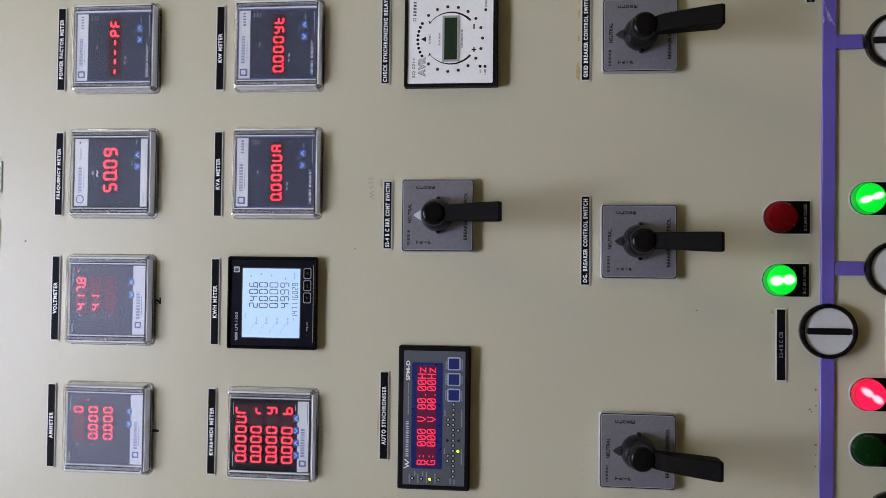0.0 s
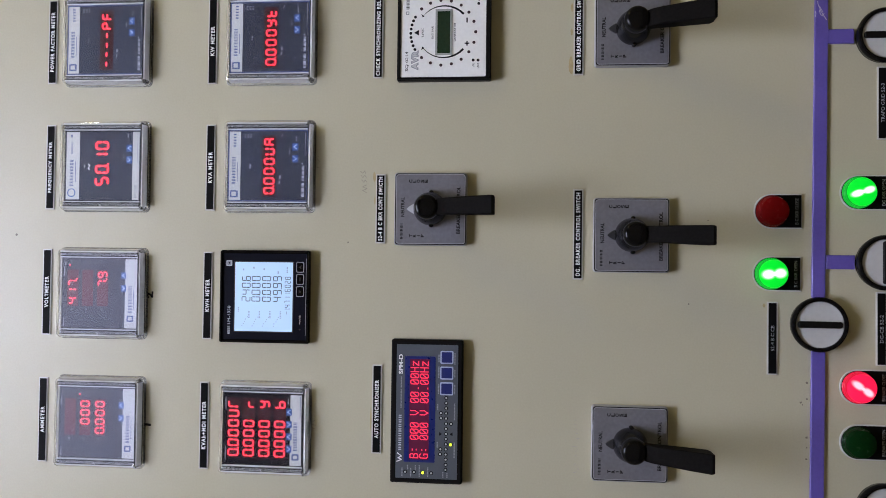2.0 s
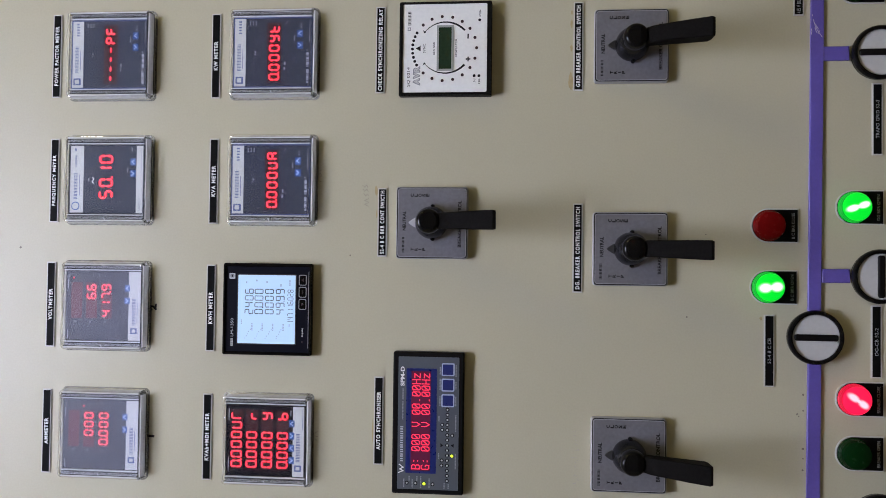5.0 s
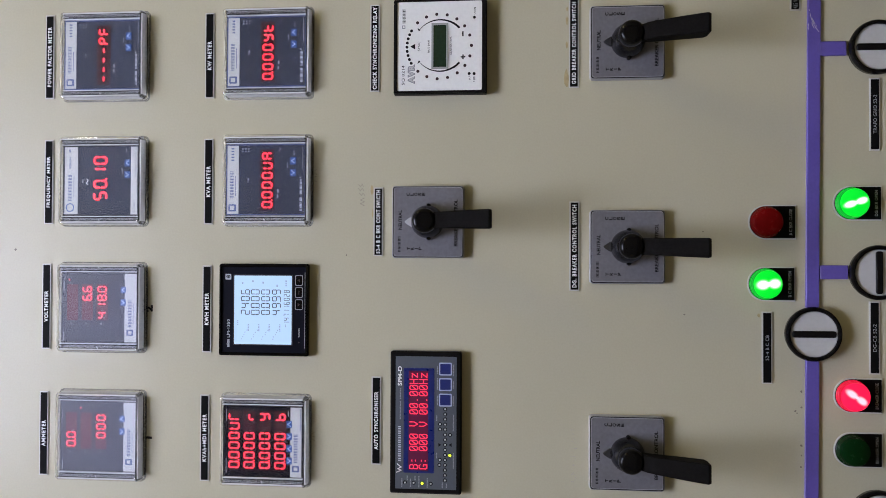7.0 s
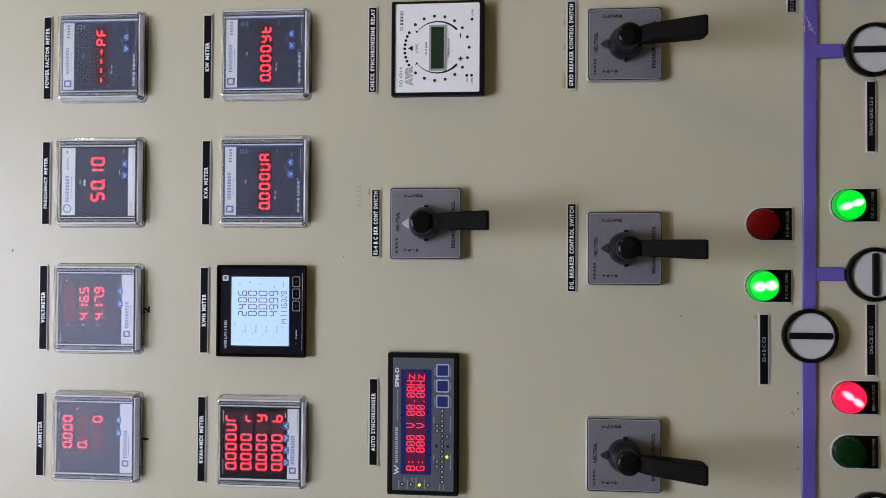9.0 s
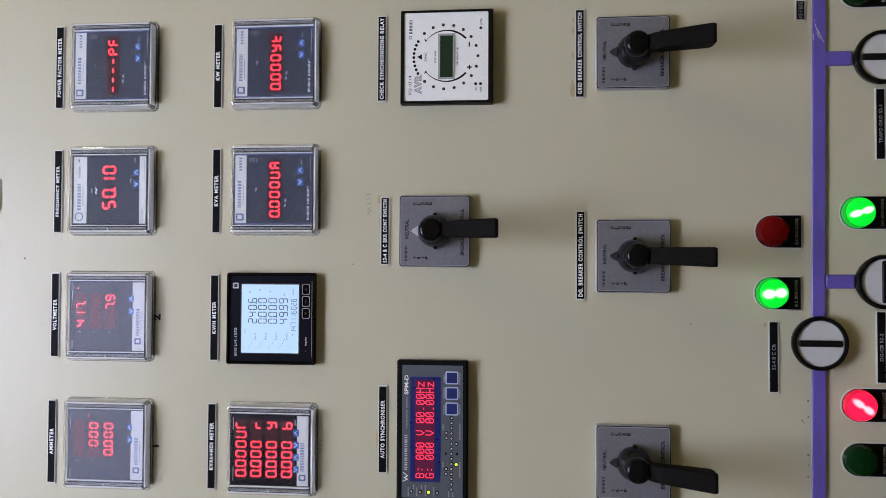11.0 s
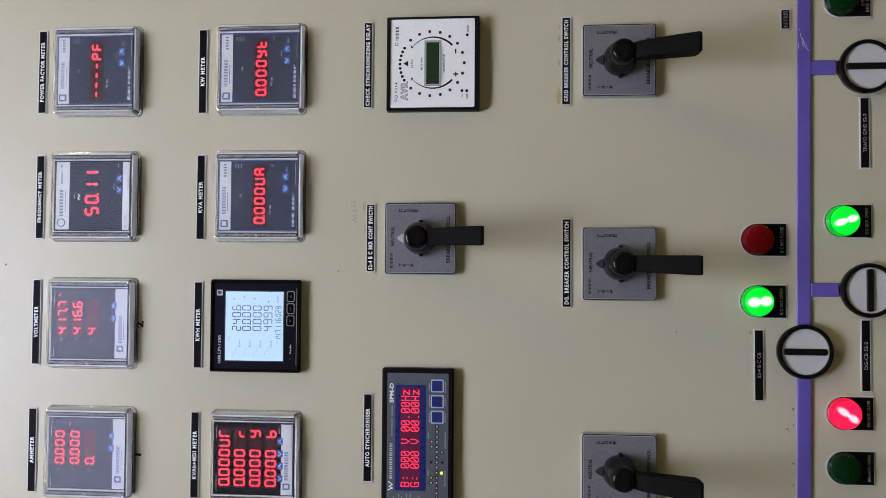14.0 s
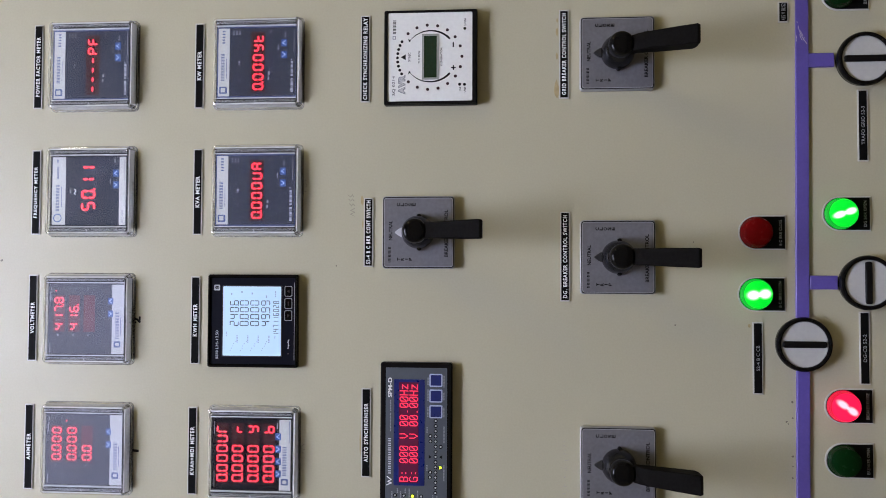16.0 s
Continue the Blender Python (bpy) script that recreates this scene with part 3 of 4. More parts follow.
def triple_meter(x, z, rows, label, led):
    t = meter_base(x, z, label)
    bank = []
    for text, dz in zip(rows, (30.0, 13.5, -3.0)):
        part("display_window", slab(-13.5, 24.8, dz - 6.2, dz + 6.2, -9.9, -10.05), DIM_RED, t)
        bank.append(digits(text, -12.6, 9.2, dz, 6.9, 10.6, 1.6, -10.1, DIGIT_SOFT, t, (0,) if text[0] == "0" else (2,)))
        if text[0] != "0":
            last = {}
            for s in "abcdefg":
                bm = bmesh.new()
                segment(bm, s, 0, 0, 6.9, 10.6, 1.6, 0.1, -0.2)
                add_halo(bm, s, 6.9, 10.6, 1.6)
                last[s] = part("segment", bm, DIGIT_SOFT, t, at=(-12.6 + 9.2 * 3.5, -10.1, dz))
            bank[-1].append(last)
            spare = []
            for s in "defg":
                bm = bmesh.new()
                segment(bm, s, 0, 0, 6.9, 10.6, 1.6, 0.1, -0.2)
                add_halo(bm, s, 6.9, 10.6, 1.6)
                spare.append(part("segment", bm, DIGIT_SOFT, t, at=(-12.6 + 9.2 * 2.5, -10.1, dz)))
            bank[-1].append(spare)
    strip = part("name_strip", slab(-36.4, 36.2, -41.0, -28.0, -10, -10.25), STRIP, t, "pale strip with a printed maker's mark")
    bars(blocks(-20.5, 8.5, -33.8, 3.9, 9) + [(-17, 4, -37.6, 0.5)], -10.35, NAVY, strip)
    part("maker_mark", frame_ring(bmesh.new(), rect(-29.5, -23, -37.6, -30.4, 1), rect(-28, -24.5, -36, -32, 0.6), -10.2, -10.45), NAVY, strip)
    arrow_key(5.6, -26.4, t, False, 7.0)
    arrow_key(19.0, -26.4, t, True, 7.0)
    small_print(t, [(-35, -26, 39.4, 1.0), (18, 28, 39.6, 1.0), (30, 33, 38.6, 1.0), (-18, -16, 31, 1.8), (-18, -16, 14.5, 1.8), (-18, -16, -2, 1.8), (30, 33.5, -28, 1.4)]
                + [(31, 33.2, 31.6 - 6.6 * i, 0.9) for i in range(6)])
    part("unit_led", disc(29.6, led, 0.9, -9.9, -10.3), DIGIT_SOFT, t, "tiny lit red light")
    clear_cover(t, HAZY)
    return bank


frequency = frequency_meter(78.6, 1852.2)
volts = triple_meter(-56.4, 1852.6, ("417", "416", "417"), "three-row voltmeter with flickering red digits under a clear cover", 33.6)
amps = triple_meter(-192.6, 1852.6, ("0000", "0000", "0000"), "three-row ammeter with flickering red zeros under a clear cover", 19.6)


def demand_meter(x, z):
    t = meter_base(x, z, "four-row demand meter with bright red digits under a clear cover", FACE_BLACK)
    for text, dz in zip(("0000UT", "0000 r", "0000 y", "0000 b"), (31.2, 15.0, -1.4, -17.8)):
        part("display_window", slab(-30.5, 31.5, dz - 6.6, dz + 6.6, -9.9, -10.05), DIM_FACE, t)
        digits(text, -29.6, 10.0, dz, 7.3, 11.5, 1.35, -10.1, DIGIT, t, (0,))
    strip = part("name_strip", slab(-36.4, 35.6, -40.6, -28.8, -10, -10.25), STRIP, t, "pale strip with a printed maker's mark")
    bars(blocks(-21.5, 8.5, -34.4, 4.2, 9) + [(12, 34, -39.2, 0.5)], -10.35, NAVY, strip)
    part("maker_mark", frame_ring(bmesh.new(), rect(-31, -24.5, -38.2, -30.8, 1), rect(-29.5, -26, -36.6, -32.4, 0.6), -10.2, -10.45), NAVY, strip)
    for i in range(4):
        arrow_key(-19.5 + 12.6 * i, -27.6, t, i % 2 == 1, 7.2)
    small_print(t, [(-33, -18, 39.6, 0.8), (20, 33, 39.6, 0.8), (26, 32, -26.5, 1.0)])
    clear_cover(t)


demand_meter(-193.6, 1673.0)


# ---- energy meter with a lit display ----
def energy_meter(x, z):
    t = thing("energy_meter", x, z, "black energy meter with a lit pale blue display", "panel meter", "panel meters", sunk=4.5)
    part("bezel", slab(-48.2, 48.2, -45.9, 49.2, 0.5, -11, 1.6, 1.4), GLOSS_BLACK, t)
    part("front", slab(-44.6, 44.6, -43.8, 46.4, -10.6, -11.25, 1.0, 0.2), FACE_BLACK, t)
    lcd = part("display", slab(-36.0, 35.8, -28.6, 33.0, -11, -11.5, 0.8), BACKLIGHT, t, "lit pale blue liquid-crystal display")
    y = -11.55
    for text, dz in zip(("2406", "0000", "0000", "4999"), (21.0, 10.4, -0.8, -12.4)):
        bm = bmesh.new()
        for i, ch in enumerate(text):
            for s in SEGMENTS[ch]:
                segment(bm, s, -2.6 + 7.1 * i, dz, 5.2, 9.4, 0.85, y + 0.05, y - 0.08)
        prism(bm, rect(*((15.4, 16.3) if text == "2406" else (1.2, 2.1) if text == "0000" else (8.2, 9.1)), dz - 4.7, dz - 3.8), y + 0.05, y - 0.08)
        part("reading", bm, LCD_INK, lcd)
    bm = bmesh.new()
    for i, ch in enumerate("147116028"):
        for s in SEGMENTS[ch]:
            segment(bm, s, -13.6 + 4.12 * i, -23.4, 2.9, 6.2, 0.55, y + 0.05, y - 0.08)
    part("reading", bm, LCD_INK, lcd)
    rnd = random.Random(4)
    for i in range(4):
        z0 = 21.0 - 11.2 * i
        bars([(-31 + 2.3 * k, -30.3 + 2.3 * k + rnd.uniform(0, 0.5), z0 + 4.4 - 1.5 * k + rnd.uniform(-0.6, 0.6), 0.9) for k in range(5)], y, LCD_FAINT, lcd, "faint_print")
        bars([(-22.4 + 1.6 * k, -21.4 + 1.6 * k, z0 - 3.4, 1.5) for k in range(5)], y, LCD_FAINT, lcd, "faint_print")
    bars([(27, 29, 24, 1.4), (29, 31, 13, 1.6), (27.5, 29.5, 2, 1.6), (24, 26.6, -13, 1.4), (24.8, 26.4, -22.6, 1.4), (27, 28.4, -22.6, 1.4), (29, 31, -22.6, 1.4), (-16, -14.8, 29, 1.1), (-14.2, -13, 29, 1.1), (-12.4, -11.2, 29, 1.1), (-18, -15, -22.4, 0.8)], y, LCD_FAINT, lcd, "unit_print")
    for i, sign in enumerate((1, 0, -1)):
        cx = 31.0 - 12.6 * i
        key = part("key", slab(cx - 5.4, cx + 5.4, -40.4, -32.4, -11, -12.0, 1.4, 0.3), GLOSS_BLACK, t)
        part("key_outline", frame_ring(bmesh.new(), rect(cx - 5.5, cx + 5.5, -40.5, -32.3, 1.5), rect(cx - 4.8, cx + 4.8, -39.8, -33.0, 1.2), -11.9, -12.1), GREY_PRINT, key)
        pts = [(cx - 1.8, -37.4), (cx + 1.8, -37.4), (cx, -34.8)] if sign > 0 else [(cx - 1.8, -35.2), (cx, -37.8), (cx + 1.8, -35.2)] if sign < 0 else rect(cx - 2, cx + 2, -36.9, -35.8)
        part("key_sign", prism(bmesh.new(), pts, -11.9, -12.15), DARK_LED, key)
    mark = part("maker_mark", slab(31.5, 37.5, 36.5, 42.8, -11.2, -11.4, 0.8), SERIES_PRINT, t, "pale printed square mark")
    bars([(33.0, 36.0, 39.6, 0.7), (33.0, 33.7, 39.6, 3.6), (35.3, 36.0, 39.6, 3.6), (34.2, 34.8, 39.6, 4.6)], -11.5, FACE_BLACK, mark)
    bars(blocks(-39.4, -30.6, 39.2, 2.7, 4), -11.4, SERIES_PRINT, t, "maker_name")
    lettering("LM-1350", 19, 2.9, -19.6, 39.2, -11.4, SERIES_PRINT, t)
    part("raised_edge", frame_ring(bmesh.new(), rect(-47.6, 47.6, -45.4, 48.6, 1.6), rect(-45.4, 45.4, -43.9, 46.8, 1.0), -10.6, -13.0), SATIN_BLACK, t)
    part("display_edge", frame_ring(bmesh.new(), rect(-37.0, 36.8, -29.6, 34.0, 1.0), rect(-36.1, 35.9, -28.7, 33.1, 0.8), -11.1, -11.7), POINTER_GREY, t)
    lettering("Impulse", 9, 2.2, -23.5, -36.6, -11.4, WHITE, t)
    part("impulse_led", disc(-33.5, -36.4, 0.8, -11.2, -11.5), DARK_LED, t)
    part("foot_line", slab(-40, 40, -42.9, -42.4, -11.2, -11.4), GREY_PRINT, t)


energy_meter(-57.3, 1673.4)


# ---- check synchronising relay ----
def sync_relay(x, z):
    t = thing("synchronizing_relay", x, z, "check synchronizing relay with a white dotted dial and blank display", "relay", sunk=3.4)
    part("bezel", slab(-48.8, 48.8, -48, 48, 0.5, -12.8, 1.2, 1.0), BLACK, t)
    part("raised_edge", frame_ring(bmesh.new(), rect(-48.2, 48.2, -47.4, 47.4, 1.2), rect(-45.9, 46.1, -43.2, 44.3, 1.6), -12.4, -14.2), BLACK, t)
    part("front", slab(-45.8, 46.0, -43.1, 44.2, -12.6, -13.2, 1.6), CARD, t, "white printed front plate")
    y = -13.3
    rim = part("display_rim", frame_ring(bmesh.new(), rect(-23.6, 23.6, -8.6, 8.6), rect(-21.6, 21.6, -6.6, 6.6), -13, -14.0), LCD_RIM, t)
    part("display", slab(-21.7, 21.7, -6.7, 6.7, -13, -13.5), LCD_OFF, rim, "blank dark green display")
    for i in range(15):
        a = radians(42 - 18.78 * i)
        part("led", disc(-0.4 + 33.3 * math.cos(a), 0.8 + 33.3 * math.sin(a), 1.6, -13, -13.7), DARK_LED, t)
    for i in range(9):
        a = radians(120.3 - 7.65 * i)
        part("led", disc(-0.7 + 32.8 * math.cos(a), 1.2 + 32.8 * math.sin(a), 1.5, -13, -13.7), INK, t)
    for px, pz in ((28.8, -35.4), (-28.9, -30.2), (-29.0, -35.2)):
        part("led", disc(px, pz, 1.5, -13, -13.7), INK, t)
    for s in (-1, 1):
        bm = bmesh.new()
        arc = [radians(90 + s * a) for a in range(38, 143, 7)]
        for k, (a, b) in enumerate(zip(arc, arc[1:])):
            stroke(bm, [(0.6 + 26.5 * math.cos(a), 27 * math.sin(a)), (0.6 + 26.5 * math.cos(b), 27 * math.sin(b))], 0.5 + 0.12 * k, y + 0.1, y)
        a = arc[0]
        tx, tz = 0.6 + 26.5 * math.cos(a), 27 * math.sin(a)
        prism(bm, [(tx + 1.4 * s, tz + 0.6), (tx - 2.4 * s, tz + 2.0), (tx + 0.2 * s, tz - 1.2)], y + 0.1, y)
        part("dial_arrow", bm, INK, t, "curved black printed arrow")
    part("sync_mark", prism(bmesh.new(), [(-2.9, 25.5), (2.9, 25.5), (0, 30.6)], y + 0.1, y), INK, t)
    lettering("SYNC", 9.4, 2.3, 0, 21.6, y, INK, t)
    lettering("BUS BAR", 13, 1.9, 0, 11.6, y, INK, t)
    lettering("GENERATOR", 19, 1.9, 0, -11.4, y, INK, t)
    lettering("+", 4.8, 4.8, -11.6, -23.8, y, INK, t, bold=0.03)
    bars([(9.6, 14.6, -23.6, 1.4)], y, INK, t)
    lettering("SQ 0214", 20, 3.3, -29.5, 37.6, y, INK, t)
    lettering("AVR", 20.5, 7.6, -28.4, 29.4, y, GREY_PRINT, t, bold=0.1)
    lettering("AVR", 18.0, 5.4, -28.4, 29.4, y - 0.2, DIAL, t, bold=0.031)
    bars(blocks(24, 39, 37.2, 3.2, 5), y, INK, t, "maker_name")
    part("maker_mark", frame_ring(bmesh.new(), rect(18.6, 22, 35.8, 39.2), rect(19.4, 21.2, 36.6, 38.4), y + 0.1, y), GREY_PRINT, t)
    lettering("UGEN", 7.2, 1.9, 35.4, -35.8, y, INK, t)
    lettering("\u0394U", 3.6, 2.0, -33.8, -30.4, y, INK, t)
    lettering("UBB", 5.2, 1.9, -34.6, -35.4, y, INK, t)


sync_relay(215.0, 1490.2)


# ---- auto synchroniser ----
GLYPHS = {"0": [[(0, 1), (0, 6), (1, 7), (3, 7), (4, 6), (4, 1), (3, 0), (1, 0), (0, 1)], [(0, 1.4), (4, 5.6)]],
          "B": [[(0, 0), (0, 7), (3, 7), (4, 6), (4, 4.6), (3, 3.6), (0, 3.6)], [(3, 3.6), (4, 2.6), (4, 1), (3, 0), (0, 0)]],
          "G": [[(4, 6), (3, 7), (1, 7), (0, 6), (0, 1), (1, 0), (4, 0), (4, 3.2), (2.4, 3.2)]],
          "V": [[(0, 7), (0, 3), (2, 0), (4, 3), (4, 7)]], "H": [[(0, 0), (0, 7)], [(4, 0), (4, 7)], [(0, 3.5), (4, 3.5)]],
          "z": [[(0, 5), (4, 5), (0, 0.2), (4, 0.2)]], ":": [[(1.4, 5), (2.4, 5)], [(1.4, 1.6), (2.4, 1.6)]], ".": [[(1.4, 0.3), (2.4, 0.3)]], " ": []}


def synchroniser(x, z):
    t = thing("auto_synchroniser", x, z, "grey-fronted auto synchroniser with two rows of red characters", "synchroniser", sunk=4.0)
    part("bezel", slab(-72.6, 72.6, -36.6, 36.6, 0.5, -13, 2.0, 1.6), BLACK, t)
    part("front", slab(-67.6, 67.6, -31.6, 31.0, -12.6, -13.2, 0.6), SLATE, t, "slate grey printed front")
    window = part("window", slab(-51.2, 55.8, -8.9, 22.6, -13, -13.4, 1.2), BLUE_WINDOW, t, "dark blue display window")
    part("filter", slab(-48.6, 52.8, -2.6, 17.4, -13.3, -13.5), RED_WINDOW, window)
    for word, dz in (("B: 000 V 00.00Hz", 8.2), ("G: 000 V 00.00Hz", -1.6)):
        for i, ch in enumerate(word):
            bm = bmesh.new()
            for pts in GLYPHS[ch]:
                stroke(bm, [(a * 1.02, b * 1.14) for a, b in pts], 0.85, 0.1, -0.1)
            if GLYPHS[ch]:
                part("character", bm, MATRIX, window, at=(-46.8 + 6.2 * i, -13.6, dz))
            else:
                bm.free()
    y = -13.35
    for i in range(3):
        cx = 55.2 - 15.8 * i
        key = part("key", slab(cx - 6.0, cx + 6.0, -26.4, -14.2, -13, -13.9, 0.8, 0.3), BLUE_WINDOW, t, "dark blue square key")
        part("key_outline", frame_ring(bmesh.new(), rect(cx - 6.5, cx + 6.5, -26.9, -13.7, 1.3), rect(cx - 5.3, cx + 5.3, -25.7, -14.9, 0.7), -13.1, -14.05), KEY_EDGE, key)
    for x0, x1, pz in ((50, 58, -12.2), (34, 46, -12.2), (48, 60, -28.4), (35, 43, -28.4), (18, 28, -28.4), (18, 28, -12.2)):
        bars(blocks(x0, x1, pz, 1.1, int((x1 - x0) / 1.4)), y, GREY_PRINT, t)
    lights = [(14.3 - 5.16 * i, -20.1) for i in range(15)] + [(-1.0, -14.8), (-6.2, -14.9), (-37.3, -14.7), (-42.4, -14.4), (-11.7, -25.2)] + [(-61.2, 21.0), (-61.3, 12.0), (-61.8, -5.6)]
    for k, (px, pz) in enumerate(lights):
        ring = part("led_ring", disc(px, pz, 2.0, -13, -13.6), INK, t)
        part("led", disc(px, pz, 1.0, -13.4, -13.95), SMOKE_LED, ring)
    for px, pz in ((-32.5, -25.0), (-61.6, 3.2)):
        ring = part("led_ring", disc(px, pz, 2.1, -13, -13.6), INK, t)
        part("led", disc(px, pz, 1.5, -13.4, -13.95), LED_ON, ring, "lit yellow-green light")
    for pz, s in ((-14.6, -1), (-25.4, 1)):
        part("index_mark", prism(bmesh.new(), [(-24, pz - s * 1.4), (-20, pz - s * 1.4), (-22, pz + s * 1.6)], y + 0.1, y), INK, t)
    lettering("SPM-D", 20.0, 4.2, 47.4, 26.6, y, WHITE, t, bold=0.03)
    bars(blocks(-40, -3.0, 26.8, 2.9, 8), y, SERIES_PRINT, t, "maker_name")
    bars(blocks(3, 22, 26.0, 1.1, 13) + blocks(23.5, 35, 26.0, 1.1, 7), y, GREY_PRINT, t)
    part("maker_mark", stroke(bmesh.new(), [(-51, 29.6), (-49, 25), (-47.4, 28.4), (-45.6, 25), (-42.6, 29)], 1.0, y + 0.1, y), WHITE, t)
    for x0, x1, pz in ((-66, -57, 24.2), (-59, -54, 18.6), (-66, -57, 15.4), (-59, -54, 10.6), (-66, -54, 6.6), (-66, -56, -2.0), (-46, -30, -28.6), (-8, 9, -28.6), (-66, -60, -17.4), (-66, -61, -21.6),
                       (-36, -30, -11.4), (2, 8, -11.4)):
        bars(blocks(x0, x1, pz, 1.1, int((x1 - x0) / 1.4)), y, GREY_PRINT, t)


synchroniser(-170.8, 1503.5)


# ---- breaker control switches ----
def control_switch(x, z, label, pointer, lean=0.0):
    t = thing("control_switch", x, z, label, "rotary switch", "breaker control switches")
    plate = part("plate", slab(-37.2, 37.2, -37.2, 37.2, 0.5, -7.6, 3.2, 0.7), PLATE_EDGE, t)
    part("border", slab(-36.4, 36.4, -36.4, 36.4, -7.4, -7.8, 3.0), INK, plate)
    part("inner_edge", slab(-35.5, 35.5, -35.5, 35.5, -7.6, -8.0, 2.6), PLATE_LIP, plate, "bright bevelled plate edge")
    part("plate_face", slab(-34.9, 34.9, -34.9, 34.9, -7.8, -8.15, 2.2), PLATE, plate, "grey anodised face plate")
    y = -8.3
    lettering("NEUTRAL", 20, 3.7, 2.0, 28.6, y, PLATE_INK, plate, bold=0.024)
    bars(blocks(-31, -14.5, 29.6, 2.6, 6), y, INK, plate, "maker_name")
    lettering("BREAKER CONTROL", 48, 3.7, -1.0, -28.6, y, PLATE_INK, plate, bold=0.024)
    for i, ch in enumerate("CLOSE"):
        lettering(ch, 3.2, 3.4, 28.4, 20.6 - 4.0 * i, y, PLATE_INK, plate, bold=0.035)
    for i, ch in enumerate("TRIP"):
        lettering(ch, 3.0 if ch != "I" else 0.9, 3.2, -27.4, 20.0 - 4.0 * i, y, PLATE_INK, plate, bold=0.035)
    knob = part("knob", lathe([(0, -7.9), (16.6, -7.9), (16.9, -11.0), (16.6, -16), (15.6, -22), (14.0, -28), (12.2, -32.5), (9, -34), (0, -35)], 48), SATIN_BLACK, t, "dark satin domed knob")
    heart = [(0, 24.0), (-1.6, 22.6), (-3.6, 19.6), (-4.9, 17.2), (-5.0, 14.6), (-3.6, 12.6), (3.6, 12.6), (5.0, 14.6), (4.9, 17.2), (3.6, 19.6), (1.6, 22.6)]
    part("pointer", prism(bmesh.new(), heart, -8.0, -11.4, 0.8), pointer, knob)
    for side in (-1, 1):
        part("lug", lathe([(0, -8), (2.2, -8), (2.2, -13.0), (1.5, -14.2), (0, -14.5)], 14, side * 16.6, -1.0), SATIN_BLACK, knob)
    part("cap", lathe([(0, -28), (12.3, -28), (12.5, -36), (12.3, -41.0), (11.8, -43.0), (10.9, -44.6), (9.6, -45.6), (8.0, -46.1), (0, -46.4)], 44), KNOB_BLACK, t, "glossy rounded knob end")
    bm = bmesh.new()
    sections = [(-2, -28, -36.0, 6.6, 7.4), (-11.0, -30.5, -43.6, 7.2, 8.0), (-14.5, -32, -48.6, 7.3, 8.0), (-22, -34.8, -53.6, 7.5, 8.1), (-46, -44.5, -65.0, 8.4, 8.9), (-64.5, -51.5, -73.5, 8.8, 9.2), (-67.2, -55, -72.5, 8.2, 8.6)]
    loops = []
    for dz, yb, yf, wb, wf in sections:
        c = 1.1
        ring = [(-wb, yb), (wb, yb), (wf, yf + c), (wf - c, yf), (-wf + c, yf), (-wf, yf + c)]
        loops.append([bm.verts.new(mm(px + lean * dz, py, dz)) for px, py in ring])
    for a, b in zip(loops, loops[1:]):
        for i in range(6):
            bm.faces.new((a[i], a[(i + 1) % 6], b[(i + 1) % 6], b[i]))
    bm.faces.new(loops[0])
    bm.faces.new(loops[-1])
    part("handle", bm, HANDLE_BLACK, t, "black pistol-grip handle hanging down")


control_switch(215.8, 1300.7, "grey pistol-grip grid breaker switch with black handle hanging down", POINTER_GREY, 0.01)
control_switch(9.5, 1300.7, "grey pistol-grip generator breaker switch with black handle hanging down", POINTER_GREY, 0.03)
control_switch(-197.2, 1301.0, "grey unlabelled pistol-grip switch with black handle hanging down", POINTER_GREY, 0.03)
control_switch(34.6, 1502.0, "grey pistol-grip bus coupler switch with pale pointer", POINTER_PALE, 0.0)


